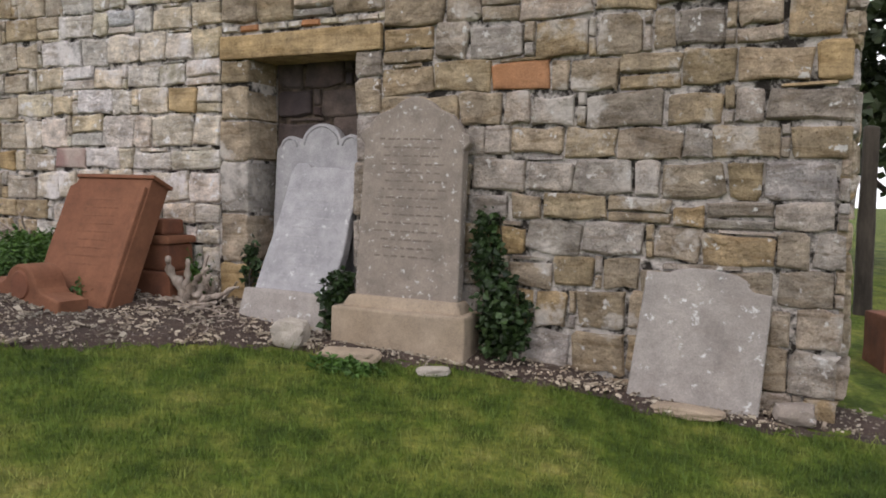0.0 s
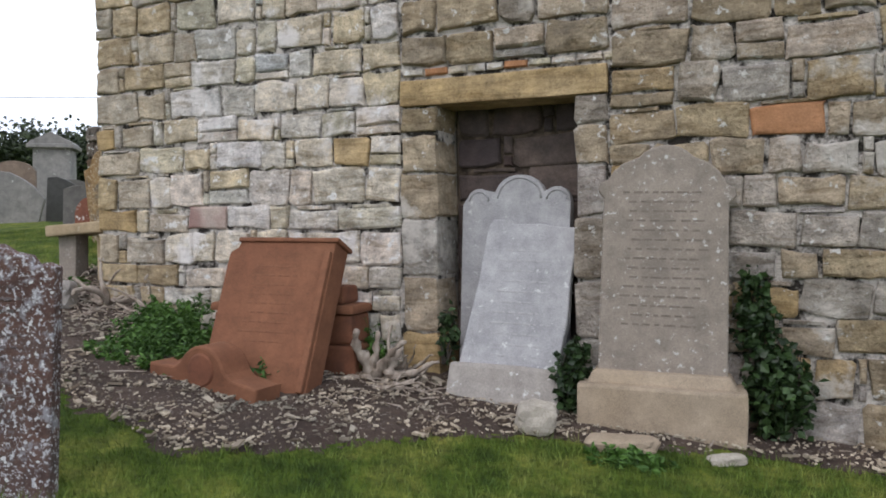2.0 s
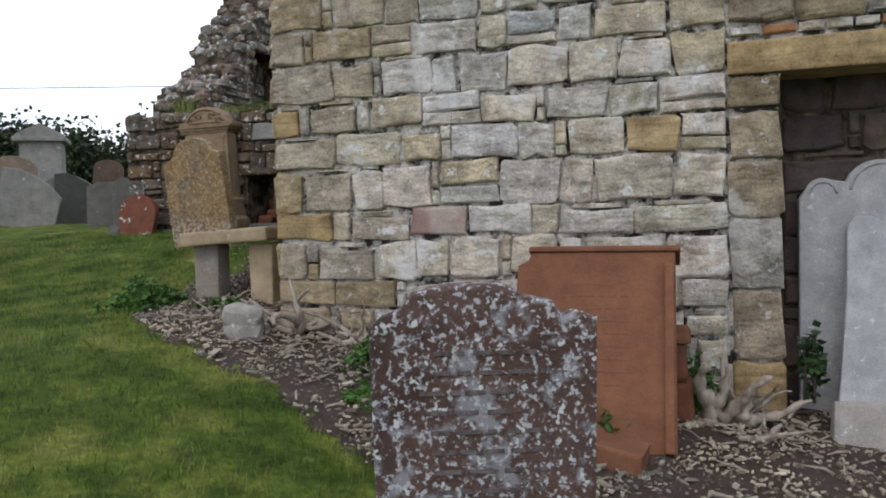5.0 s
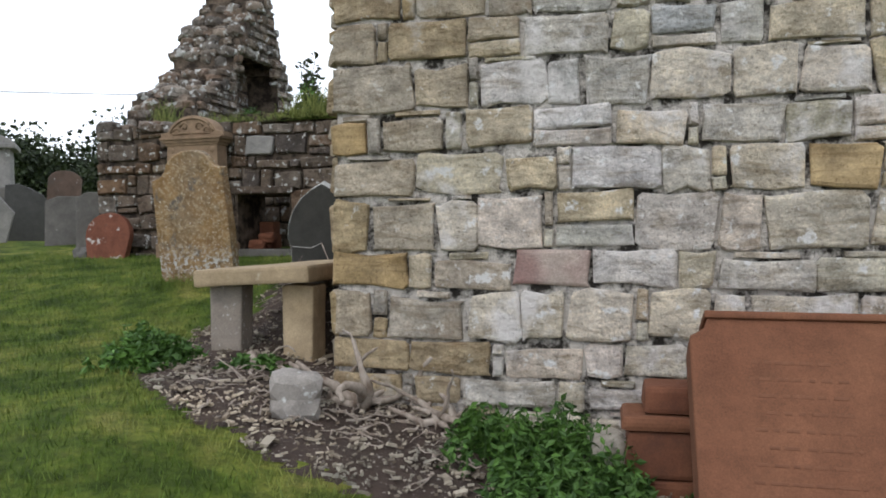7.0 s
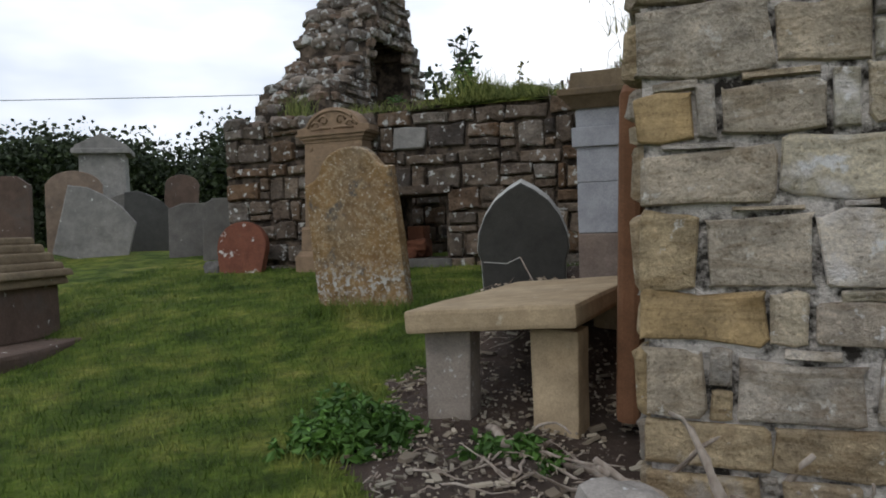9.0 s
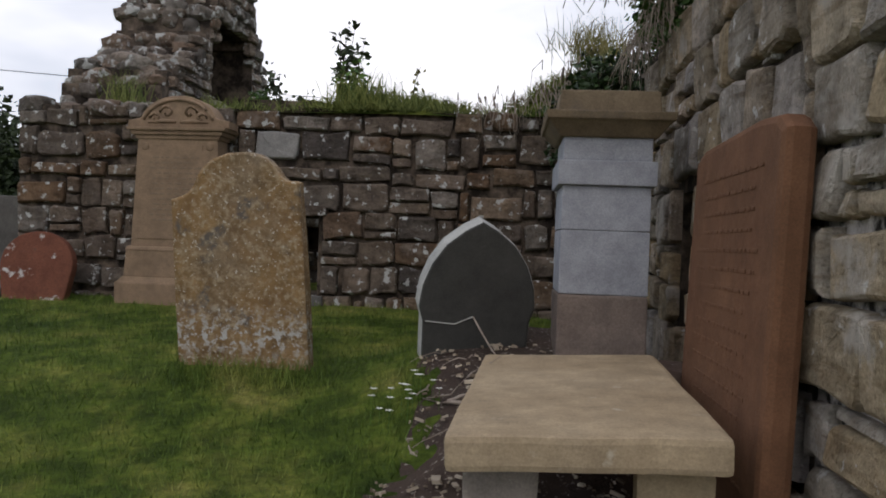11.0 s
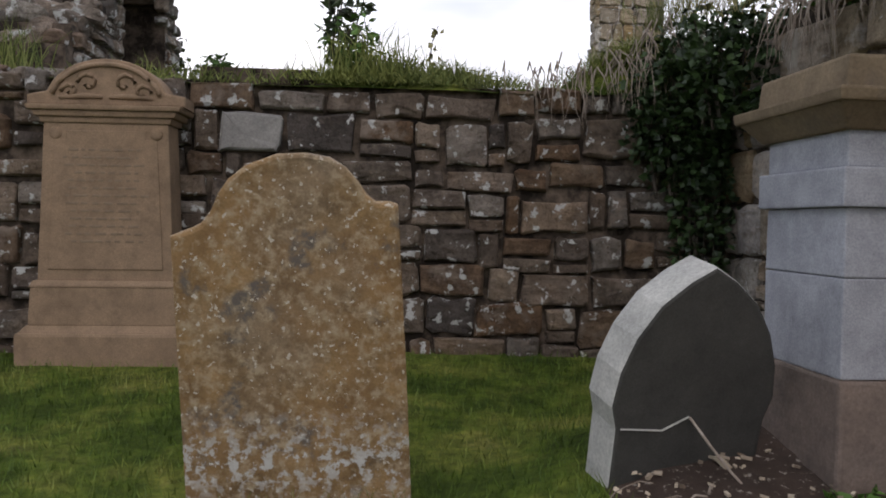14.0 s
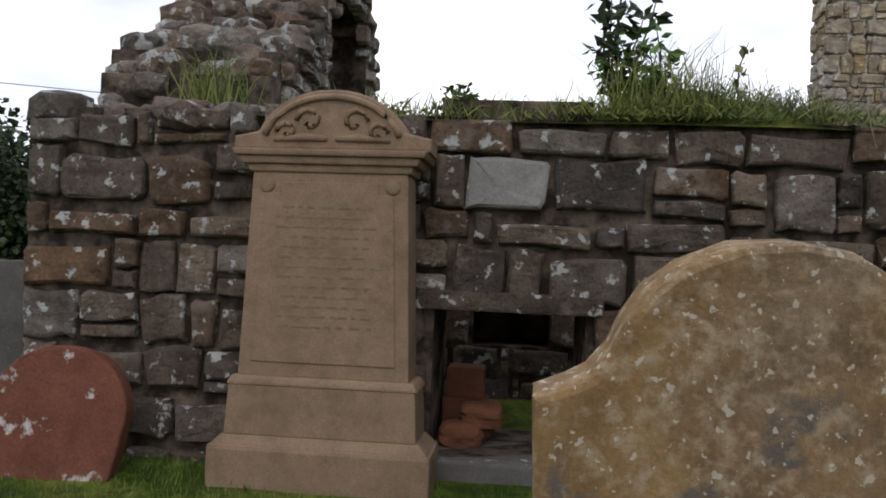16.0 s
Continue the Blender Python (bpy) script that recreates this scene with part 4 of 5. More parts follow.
def stepped_monument():
    """Square red-brown monument on steps, west of the path."""
    t = thing("stepped_monument", pose(-12.05, 6.40, 1.08, 0, 0, 12), "weathered red-brown monument with moulded plinth on wide steps", "monument")
    z = 0
    for w, h, mt in ((2.25, 0.14, FARRED), (1.60, 0.16, FARRED)):
        part("step", block(w, w, h, 0.03, 3, 0.015, w, (1, 1), pose(0, 0, z)), mt, t)
        z += h - 0.002
    part("die", block(0.82, 0.82, 0.42, 0.02, 1, 0.006, 1, (1, 1), pose(0, 0, z)), FARRED, t)
    z += 0.418
    for w, h in ((0.94, 0.07), (1.0, 0.06), (0.9, 0.06), (0.8, 0.08), (0.7, 0.07), (0.6, 0.06)):
        part("moulding", block(w, w, h, 0.02, 0, 0, 0, (0.97, 0.97), pose(0, 0, z)), CORNICE, t)
        z += h - 0.002
    return t


def far_stone(x, y, w, h, thick, shape, mt, label, rz=35, roll=0, tilt=0, cat="headstone"):
    g = ground_z(x, y) - 0.06
    t = thing("churchyard_headstone", pose(x, y, g, tilt, roll, rz), label, cat, "headstones beyond the grass")
    hw = w / 2
    if shape == "round":
        o = [(-hw, 0), (hw, 0), (hw, h - 0.25 * w)] + arc(0, h - 0.3 * w, hw * 0.98, 0.3 * w, 10, 170, 10) + [(-hw, h - 0.25 * w)]
    elif shape == "skew":
        o = [(-hw, 0), (hw, 0), (hw, h * 0.66), (hw * 0.5, h * 0.84), (0, h * 0.94), (-hw * 0.5, h), (-hw, h * 0.97)]
    else:
        o = [(-hw, 0), (hw, 0), (hw, h * 0.9), (hw * 0.6, h), (-hw * 0.6, h), (-hw, h * 0.9)]
    part("stone", slab(o, thick, 0.014, 0.006, x), mt, t)
    return t


def pillar_far():
    t = thing("tall_pillar_monument", pose(-19.6, 15.52, ground_z(-19.45, 15.65) - 0.2, 0, 0, 38), "tall grey pillar monument with a pedimented cap", "monument")
    part("base", block(1.25, 1.25, 0.5, 0.03), FARPALE, t)
    part("shaft", block(0.95, 0.95, 1.75, 0.02, 0, 0, 0, (0.96, 0.96), pose(0, 0, 0.495)), FARPALE, t)
    part("cornice", block(1.18, 1.18, 0.12, 0.03, 0, 0, 0, (1, 1), pose(0, 0, 2.24)), FARPALE, t)
    o = [(-0.56, 0), (0.56, 0), (0.5, 0.08), (0, 0.32), (-0.5, 0.08)]
    part("pediment", slab(o, 1.05, 0.015), FARPALE, t, "", pose(0, 0, 2.355))
    return t


table_tomb()
lichen_headstone()
pointed_headstone()
pillar_tomb()
brown_slab()
pedestal_monument()
red_disc()
stepped_monument()
far_stone(-15.2, 10.65, 0.98, 1.02, 0.16, "skew", FARPALE, "grey headstone with a sloping broken top leaning sideways", 38, 14)
far_stone(-15.7, 12.4, 0.78, 1.05, 0.14, "skew", SLATE, "dark slate headstone with a sloping shoulder", 38, 3)
far_stone(-17.2, 12.35, 0.9, 1.45, 0.16, "round", FARBROWN, "brown weathered headstone with a rounded shoulder", 38, 0)
far_stone(-16.35, 10.2, 0.8, 1.25, 0.18, "flat", FARRED, "dark brown headstone with a flat top", 38, 0)
far_stone(-18.55, 15.2, 1.15, 1.2, 0.9, "round", FARGREY, "grey chest tomb with a coped top", 38, 0, 0, "tomb")
far_stone(-16.6, 14.25, 0.62, 1.45, 0.14, "round", FARRED, "red-brown headstone with a rounded top", 38, 4)
far_stone(-13.5, 11.0, 0.9, 0.78, 0.16, "flat", FARGREY, "low grey headstone leaning beside the ruin", 34, 0, -6)
far_stone(-12.75, 10.6, 0.7, 0.85, 0.16, "flat", FARGREY, "squat grey stone against the ruin's corner", 30, 0, -6)
pillar_far()


# ---- loose stones, roots and wood chips ----
def rock(x, y, sx, sy, sz, seed, mt=ROCK, label="pale rough loose stone lying on the soil", rz=0, name="loose_stone"):
    ob = part(name, boulder(sx, sy, sz, seed), mt, None, "", pose(x, y, ground_z(x, y) + 0.0, 0, 0, rz))
    return tagged(ob, label, "stone", "loose stones on the soil")


rock(-2.56, 4.22, 0.25, 0.22, 0.20, 3.1, rz=20)
rock(-2.05, 4.18, 0.40, 0.22, 0.09, 5.2, TAN, "flat buff stone lying before the plinth", 10)
rock(-6.82, 4.50, 0.27, 0.25, 0.26, 7.7, SLABSTONE, "squarish grey stone near the wall's corner", 25)
rock(0.62, 4.80, 0.24, 0.16, 0.13, 1.4, GREYTAN, "small grey stone at the wall's foot", 5)
rock(-1.48, 4.28, 0.22, 0.10, 0.06, 9.4, ROCK, "small pale stone at the wall's foot", 30)
rock(0.05, 4.55, 0.42, 0.16, 0.07, 2.4, TAN, "flat buff stone under the slab", 5)
rock(-5.3, 4.62, 0.20, 0.2, 0.24, 12.4, ROCK, "pale stone among the weeds", 5)
rock(-6.98, 6.95, 0.34, 0.3, 0.26, 14.4, FARRED, "reddish stone by the pier tomb", 5)


def root_clump(name, x, y, z, n, reach, height, rng, label, thick=0.022):
    e = thing(name, pose(x, y, z), label, "roots")
    for _ in range(n):
        a = rng.uniform(0, 6.28)
        p = Vector((rng.uniform(-0.12, 0.12), rng.uniform(-0.07, 0.07), 0.02))
        d = Vector((math.cos(a), math.sin(a) * 0.4, rng.uniform(0.0, height / reach))).normalized()
        pts, rad = [], []
        r0 = thick * rng.uniform(0.35, 1.3)
        steps = rng.randint(8, 12)
        l = reach * rng.uniform(0.5, 1.2)
        for k in range(steps):
            pts.append(p.copy())
            rad.append(r0 * (1 - 0.8 * k / steps) * rng.uniform(0.8, 1.2))
            d = (d + Vector((rng.uniform(-0.5, 0.5), rng.uniform(-0.35, 0.35), rng.uniform(-0.45, 0.35)))).normalized()
            p = p + d * l / steps
            p.z = max(p.z, 0.012)
        heap = Heap()
        heap.add(*tube(pts, rad, 6))
        part("root", heap.mesh("root", ROOT, True), ROOT, e)
    return e


RR = random.Random(21)
root_clump("dead_root", -3.78, 4.72, ground_z(-3.78, 4.72), 9, 0.38, 0.9, RR, "thin bleached roots against the door jamb", 0.025)
root_clump("dead_root", -3.72, 4.45, ground_z(-3.72, 4.45), 9, 0.4, 0.12, RR, "bleached root ends lying on the soil")
root_clump("dead_root", -6.62, 4.82, ground_z(-6.62, 4.82), 16, 0.5, 0.4, RR, "tangle of bleached roots at the wall's corner", 0.03)
root_clump("dead_root", -6.15, 4.80, ground_z(-6.15, 4.80), 16, 0.48, 0.5, RR, "tangle of bleached roots at the wall's foot")
root_clump("dead_root", -6.95, 4.95, ground_z(-6.95, 4.95), 9, 0.7, 0.1, RR, "bleached roots trailing over the soil")
root_clump("dead_root", -7.35, 5.15, ground_z(-7.35, 5.15), 8, 0.5, 0.15, RR, "thin bleached roots below the table tomb")
root_clump("dead_root", -8.0, 6.75, ground_z(-8.0, 6.75), 6, 0.5, 0.12, RR, "thin dead twigs beside the table tomb", 0.009)


def wood_chips():
    rng = random.Random(5)
    heap = Heap()
    n = 0
    while n < 9000:
        x, y = rng.uniform(-8.6, 1.6), rng.uniform(2.3, 7.8)
        if not bare(x, y) or noise.noise((x * 3.1, y * 3.1, 4)) + 0.6 * noise.noise((x * 9, y * 9, 2)) + rng.uniform(-0.35, 0.6) < 0:
            continue
        n += 1
        if y > 6.2 and rng.random() < 0.6:
            continue
        l = min(0.09, 0.011 * math.exp(abs(rng.gauss(0, 0.75))))
        w, h = max(0.005, l * rng.uniform(0.18, 0.7)), rng.uniform(0.004, 0.011) + l * 0.08
        m = pose(x, y, ground_z(x, y) + 0.028 + rng.uniform(0, 0.014), rng.uniform(-25, 25), rng.uniform(-20, 20), rng.uniform(0, 360))
        c = [m @ Vector((sx * l / 2, sy * w / 2 * rng.uniform(0.5, 1), sz * h / 2)) for sz in (-1, 1) for sx, sy in ((-1, -1), (1, -1), (1, 1), (-1, 1))]
        heap.add(c, [(4, 5, 6, 7), (0, 1, 5, 4), (1, 2, 6, 5), (2, 3, 7, 6), (3, 0, 4, 7)])
    ob = part("wood_chips", heap.mesh("wood_chips", CHIPS), CHIPS)
    tagged(ob, "pale and brown wood chips scattered over the soil", "wood chips", kind="stuff")


def dead_twigs():
    """Bleached twigs and root ends strewn over the bare strip, thickest near the wall's corner."""
    rng = random.Random(15)
    heap = Heap()
    for cx, cy, sx, sy, n in ((-6.3, 4.6, 0.6, 0.2, 85), (-7.2, 4.8, 0.4, 0.3, 40), (-3.7, 4.5, 0.35, 0.2, 40), (-8.0, 6.8, 0.25, 0.5, 26), (-5.0, 3.6, 0.8, 0.3, 16), (-3.0, 4.3, 1.0, 0.2, 14)):
        for _ in range(n):
            x, y = rng.gauss(cx, sx), rng.gauss(cy, sy)
            if not bare(x, y):
                continue
            a, l, r = rng.uniform(0, 6.28), rng.uniform(0.05, 0.26), rng.uniform(0.002, 0.007)
            bend = rng.uniform(-0.8, 0.8)
            pts = []
            for k in range(5):
                px, py = x + math.cos(a + bend * k / 4) * l * k / 4, y + math.sin(a + bend * k / 4) * l * k / 4
                pts.append(Vector((px, min(py, 4.87) if px > -6.8 else py, ground_z(px, py) + 0.035 + rng.uniform(0, 0.022))))
            heap.add(*tube(pts, [r, r, r * 0.9, r * 0.7, r * 0.4], 5))
    ob = part("dead_twigs", heap.mesh("dead_twigs", ROOT), ROOT)
    tagged(ob, "bleached dead twigs strewn over the soil", "twigs", kind="stuff")


def gnarled_root(x, y, rng):
    """A thick knotted stump with stubs, standing against the jamb."""
    e = thing("gnarled_root", pose(x, y, ground_z(x, y)), "thick knotted bleached root standing against the door jamb", "roots")
    for k, (dx, dz, r0, l) in enumerate(((0.02, 1.0, 0.055, 0.42), (-0.5, 0.8, 0.04, 0.36), (0.7, 0.45, 0.042, 0.40), (-1.0, 0.18, 0.036, 0.5), (0.9, 0.12, 0.034, 0.45), (0.2, 0.5, 0.045, 0.24))):
        p, d = Vector((0.03 * k - 0.08, -0.02 * (k % 3), 0.05)), Vector((dx, -0.25 + 0.1 * k % 0.3, dz)).normalized()
        pts, rad = [], []
        for i in range(11):
            pts.append(p.copy())
            rad.append(r0 * (1 - 0.065 * i) * (1 + 0.35 * math.sin(i * 2.1 + k)))
            d = (d + Vector((rng.uniform(-0.4, 0.4), rng.uniform(-0.2, 0.18), rng.uniform(-0.28, 0.34)))).normalized()
            p = p + d * l * 1.02 / 11
            p.z = max(p.z, 0.03)
        heap = Heap()
        heap.add(*tube(pts, rad, 9))
        part("root", heap.mesh("root", ROOT, True), ROOT, e)


dead_twigs()
gnarled_root(-3.82, 4.62, random.Random(4))
wood_chips()


# ---- plants ----
def ivy(x, y, z, sx, sy, sz, n, seed, label, name="ivy_bush", mat=IVY, size=(0.04, 0.075), droop=0.2, slim=0.85):
    rng = random.Random(seed)
    heap, stems = Heap(), Heap()
    for k in range(max(4, int(n / 130))):
        a = rng.uniform(-1, 1)
        pts = [Vector((a * sx * 0.25 * (1 - t) + rng.uniform(-0.03, 0.03) + a * sx * 0.4 * t, rng.uniform(-0.03, 0.03), sz * t)) for t in (0, 0.3, 0.6, 0.9)]
        stems.add(*tube(pts, [0.010, 0.008, 0.006, 0.003], 5))
    for _ in range(n):
        v = Vector((rng.gauss(0, 1), rng.gauss(0, 1), rng.gauss(0, 1))).normalized() * rng.uniform(0.55, 1.0)
        k = 1 + 0.35 * noise.noise(v * 2.2 + Vector((seed, 0, 0)))
        p = Vector((v.x * sx / 2 * k, v.y * sy / 2 * k, max(0.01, sz / 2 + v.z * sz / 2 * k)))
        heap.leaf(p, rng.uniform(*size), rng, droop, slim)
    t = thing(name, pose(x, y, z), label, "plant")
    tagged(part("foliage", heap.mesh("foliage", mat), mat, t), kind="stuff")
    tagged(part("stem", stems.mesh("stem", BARK), BARK, t), kind="stuff")
    return t


ivy(-1.22, 4.80, 0.42, 0.40, 0.34, 0.60, 1000, 1, "dark green ivy bush growing beside the plinth")
ivy(-1.36, 4.86, 0.85, 0.24, 0.26, 0.62, 600, 2, "dark green ivy climbing the wall")
ivy(-2.44, 4.60, 0.48, 0.22, 0.30, 0.52, 420, 3, "small dark ivy between two headstones")
ivy(-3.38, 4.78, 0.75, 0.10, 0.12, 0.42, 120, 4, "thin ivy sprig against the pale headstone")


def weeds(x, y, w, d, h, n, seed, label, mat=NETTLE):
    rng = random.Random(seed)
    heap, stems = Heap(), Heap()
    for _ in range(n):
        px, py = rng.gauss(0, w / 3.2), rng.gauss(0, d / 3.2)
        px, py = max(-w / 2, min(w / 2, px)), max(-d / 2, min(d / 2, py))
        g = ground_z(x + px, y + py)
        hh = h * rng.uniform(0.35, 1.05) * max(0.4, 1 - (px / w) ** 2 * 2 - (py / d) ** 2 * 1.5)
        lean = Vector((rng.uniform(-0.3, 0.3), rng.uniform(-0.3, 0.3), 1)) * hh
        b = Vector((px, py, g))
        stems.add(*tube([b, b + lean * 0.5, b + lean], [0.004, 0.003, 0.0015], 4))
        k = 0.15
        while k < 1:
            for _ in range(3):
                heap.leaf(b + lean * k, rng.uniform(0.04, 0.09) * (1.15 - 0.5 * k), rng, 0.25, 0.5)
            k += 0.16
    t = thing("nettle_patch", pose(x, y, 0), label, "weeds")
    tagged(part("foliage", heap.mesh("foliage", mat), mat, t), kind="stuff")
    tagged(part("stem", stems.mesh("stem", mat), mat, t), kind="stuff")


weeds(-5.55, 4.55, 0.9, 0.6, 0.34, 170, 11, "patch of bright green nettles by the red slab")
weeds(-5.32, 4.12, 0.8, 0.7, 0.26, 150, 15, "low green weeds before the red plinth")
weeds(-3.98, 4.80, 0.25, 0.3, 0.42, 26, 12, "green weeds beside the dead root")
weeds(-4.42, 4.05, 0.16, 0.1, 0.24, 12, 13, "tuft of weed growing from the pediment")
weeds(-8.06, 5.02, 0.50, 0.40, 0.27, 110, 14, "low green weeds at the table tomb's foot")
weeds(-7.35, 5.05, 0.4, 0.3, 0.12, 30, 16, "small weeds under the table tomb")
weeds(-1.95, 4.0, 0.45, 0.2, 0.10, 30, 17, "low weeds at the edge of the grass")
weeds(-7.38, 7.08, 0.3, 0.2, 0.12, 22, 18, "green weeds at the pier tomb's foot")


def daisies(x, y, w, n, seed):
    rng = random.Random(seed)
    heap, stems = Heap(), Heap()
    for _ in range(n):
        px, py = x + rng.gauss(0, w), y + rng.gauss(0, w * 0.6)
        z = ground_z(px, py)
        h = rng.uniform(0.08, 0.16)
        for k in range(5):
            a = k * 1.2566
            s = 0.013
            c, e = Vector((px, py, z + h)), 0.5
            d1, d2, d3 = (Vector((math.cos(a + q) * r * s, math.sin(a + q) * r * s, 0.003)) for q, r in ((-e, 1.0), (0, 1.7), (e, 1.0)))
            heap.add([c, c + d1, c + d2, c + d3], [(0, 1, 2, 3)])
        stems.add(*tube([(px, py, z), (px, py, z + h)], [0.0015, 0.001], 4))
    t = thing("daisy_patch", pose(0, 0, 0), "small white flowers in the grass", "flowers")
    tagged(part("blossom", heap.mesh("blossom", PETAL), PETAL, t), kind="stuff")
    tagged(part("stem", stems.mesh("stem", NETTLE), NETTLE, t), kind="stuff")


daisies(-8.22, 6.72, 0.09, 16, 3)


def tufts(name, spots, label, mat, length, rng, lean=0.45):
    heap = Heap()
    for x, y, z, n, spread in spots:
        for _ in range(n):
            p = Vector((x + rng.gauss(0, spread), y + rng.gauss(0, spread * 0.6), z))
            l = rng.uniform(0.4, 1.0) * length
            d = Vector((rng.gauss(0, lean), rng.gauss(0, lean), 1)).normalized()
            s = d.orthogonal().normalized() * 0.004
            q = p + d * l * 0.6
            e = q + (d + Vector((rng.gauss(0, 0.4), rng.gauss(0, 0.4), -0.5))).normalized() * l * 0.4
            heap.add([p - s, p + s, q + s * 0.7, q - s * 0.7, e], [(0, 1, 2, 3), (3, 2, 4)])
    ob = part(name, heap.mesh(name, mat), mat)
    return tagged(ob, label, "grass", kind="stuff")


def wall_turf():
    verts, faces = [], []
    xs = [(-11.1 + 4.25 * i / 60) for i in range(61)]
    rows = 9
    for i, x in enumerate(xs):
        lift = 0.02 + 0.10 * smooth(-9.6, -9.0, x) * smooth(-8.2, -8.6, x) + 0.42 * smooth(-8.0, -7.1, x)
        for j in range(rows):
            t = j / (rows - 1)
            y = BACK - 0.02 + 0.8 * t
            verts.append((x, y, 3.385 + (0.04 + lift) * math.sin(math.pi * (0.02 + 0.96 * t)) + 0.03 * t * noise.noise((x * 3, y * 3, 1))))
    for i in range(60):
        for j in range(rows - 1):
            a = i * rows + j
            faces.append((a, a + rows, a + rows + 1, a + 1))
    ob = new("wall_top_turf", mesh_of("wall_top_turf", verts, faces, GRASS, True))
    tagged(ob, "turf and moss growing along the wall's top", "turf", kind="structure")


wall_turf()
GR = random.Random(31)
spots = []
for _ in range(260):
    x = GR.uniform(-10.6, -6.9)
    n = 5 + int(26 * (smooth(-9.6, -9.0, x) * smooth(-8.1, -8.6, x) + smooth(-8.1, -7.4, x)))
    lift = 0.02 + 0.10 * smooth(-9.6, -9.0, x) * smooth(-8.2, -8.6, x) + 0.42 * smooth(-8.0, -7.1, x)
    spots.append((x, BACK + GR.uniform(0.0, 0.5), 3.38 + lift * 0.8, n, 0.07))
tufts("wall_top_grass", spots, "tall tufts of yellow-green grass on the wall's top", WALL_GRASS, 0.22, GR)
tufts("wall_top_grass", [(GR.uniform(-9.6, -8.2), BACK - 0.01, 3.43, 16, 0.06) for _ in range(36)] + [(GR.uniform(-10.9, -7.2), BACK, 3.41, 7, 0.05) for _ in range(40)],
      "short grass hanging over the wall's edge", WALL_GRASS, 0.15, GR, 0.8)
tufts("wall_top_grass", [(-7.1, 9.8, 3.85, 260, 0.12), (-9.05, 9.75, 3.47, 200, 0.16), (-11.35, 10.1, 3.5, 90, 0.1)], "long grass tufts on the wall's top", WALL_GRASS, 0.42, GR, 0.3)
tufts("ruin_grass", [(-7.2, 8.9, 3.75, 160, 0.15), (-7.0, 7.6, 3.75, 200, 0.2), (-6.9, 6.9, 3.8, 120, 0.15)], "dry grass tufts on the side wall", DRY_GRASS, 0.4, GR, 0.4)


def hanging(name, rows, label, mat, n, rng):
    """Dry stems that hang over the wall's face."""
    heap = Heap()
    for _ in range(n):
        x, y, z, dx, dy, l = rng.choice(rows)
        p = Vector((x + rng.gauss(0, 0.22) * (1 if dy else 0.2), y + rng.gauss(0, 0.22) * (1 if dx else 0.2), z + rng.uniform(-0.05, 0.1)))
        pts = []
        d = Vector((dx, dy, 0.35))
        for k in range(6):
            pts.append(p.copy())
            p = p + d.normalized() * l * rng.uniform(0.1, 0.22)
            d = d * 0.5 + Vector((rng.gauss(0, 0.25), rng.gauss(0, 0.12), -0.7))
        heap.add(*tube(pts, [0.006, 0.005, 0.004, 0.003, 0.002, 0.001], 4))
    ob = part(name, heap.mesh(name, mat), mat)
    return tagged(ob, label, "stems", kind="stuff")


hanging("dry_stems", [(-7.9, 9.7, 3.45, 0, -0.5, 0.45), (-7.4, 9.7, 3.55, 0, -0.5, 0.6), (-7.1, 9.65, 3.7, 0, -0.5, 0.8), (-6.84, 8.6, 3.72, -0.5, 0, 0.6), (-6.84, 7.8, 3.75, -0.5, 0, 0.5)],
        "dry brown stems hanging over the wall", ROOT, 170, GR)
ivy(-6.95, 9.25, 3.15, 0.75, 0.75, 0.75, 1500, 22, "dark ivy mass hanging over the wall's inner corner")
ivy(-7.02, 9.50, 1.75, 0.42, 0.34, 1.8, 1100, 23, "dark ivy hanging down the wall's inner corner")
ivy(-7.12, 9.55, 2.75, 0.8, 0.4, 1.1, 2000, 26, "dark ivy curtain hanging over the back wall's end")
ivy(-6.75, 8.1, 3.62, 0.6, 1.6, 0.5, 1300, 24, "ivy and bramble over the side wall's top", "ivy_bush", NETTLE)


def sapling(x, y, z, h, n, seed, mat, label, size=(0.05, 0.1), spread=0.35):
    rng = random.Random(seed)
    heap, stems = Heap(), Heap()
    for _ in range(n):
        p = Vector((rng.gauss(0, 0.03), rng.gauss(0, 0.03), 0))
        d = Vector((rng.gauss(0, spread * 0.5), rng.gauss(0, spread * 0.5), 1)).normalized()
        l = h * rng.uniform(0.45, 1.0)
        pts = [p + d * l * t + Vector((0.03 * math.sin(t * 5 + seed), 0, 0)) for t in (0, 0.25, 0.5, 0.75, 1)]
        stems.add(*tube(pts, [0.010, 0.008, 0.006, 0.004, 0.002], 5))
        for k in range(int(26 * l / h) + 4):
            t = rng.uniform(0.25, 1.0)
            heap.leaf(p + d * l * t + Vector((rng.gauss(0, 0.03), rng.gauss(0, 0.03), 0)), rng.uniform(*size), rng, 0.0, 0.5)
    t = thing("wall_sapling", pose(x, y, z), label, "shrub")
    tagged(part("foliage", heap.mesh("foliage", mat), mat, t), kind="stuff")
    tagged(part("stem", stems.mesh("stem", BARK), BARK, t), kind="stuff")


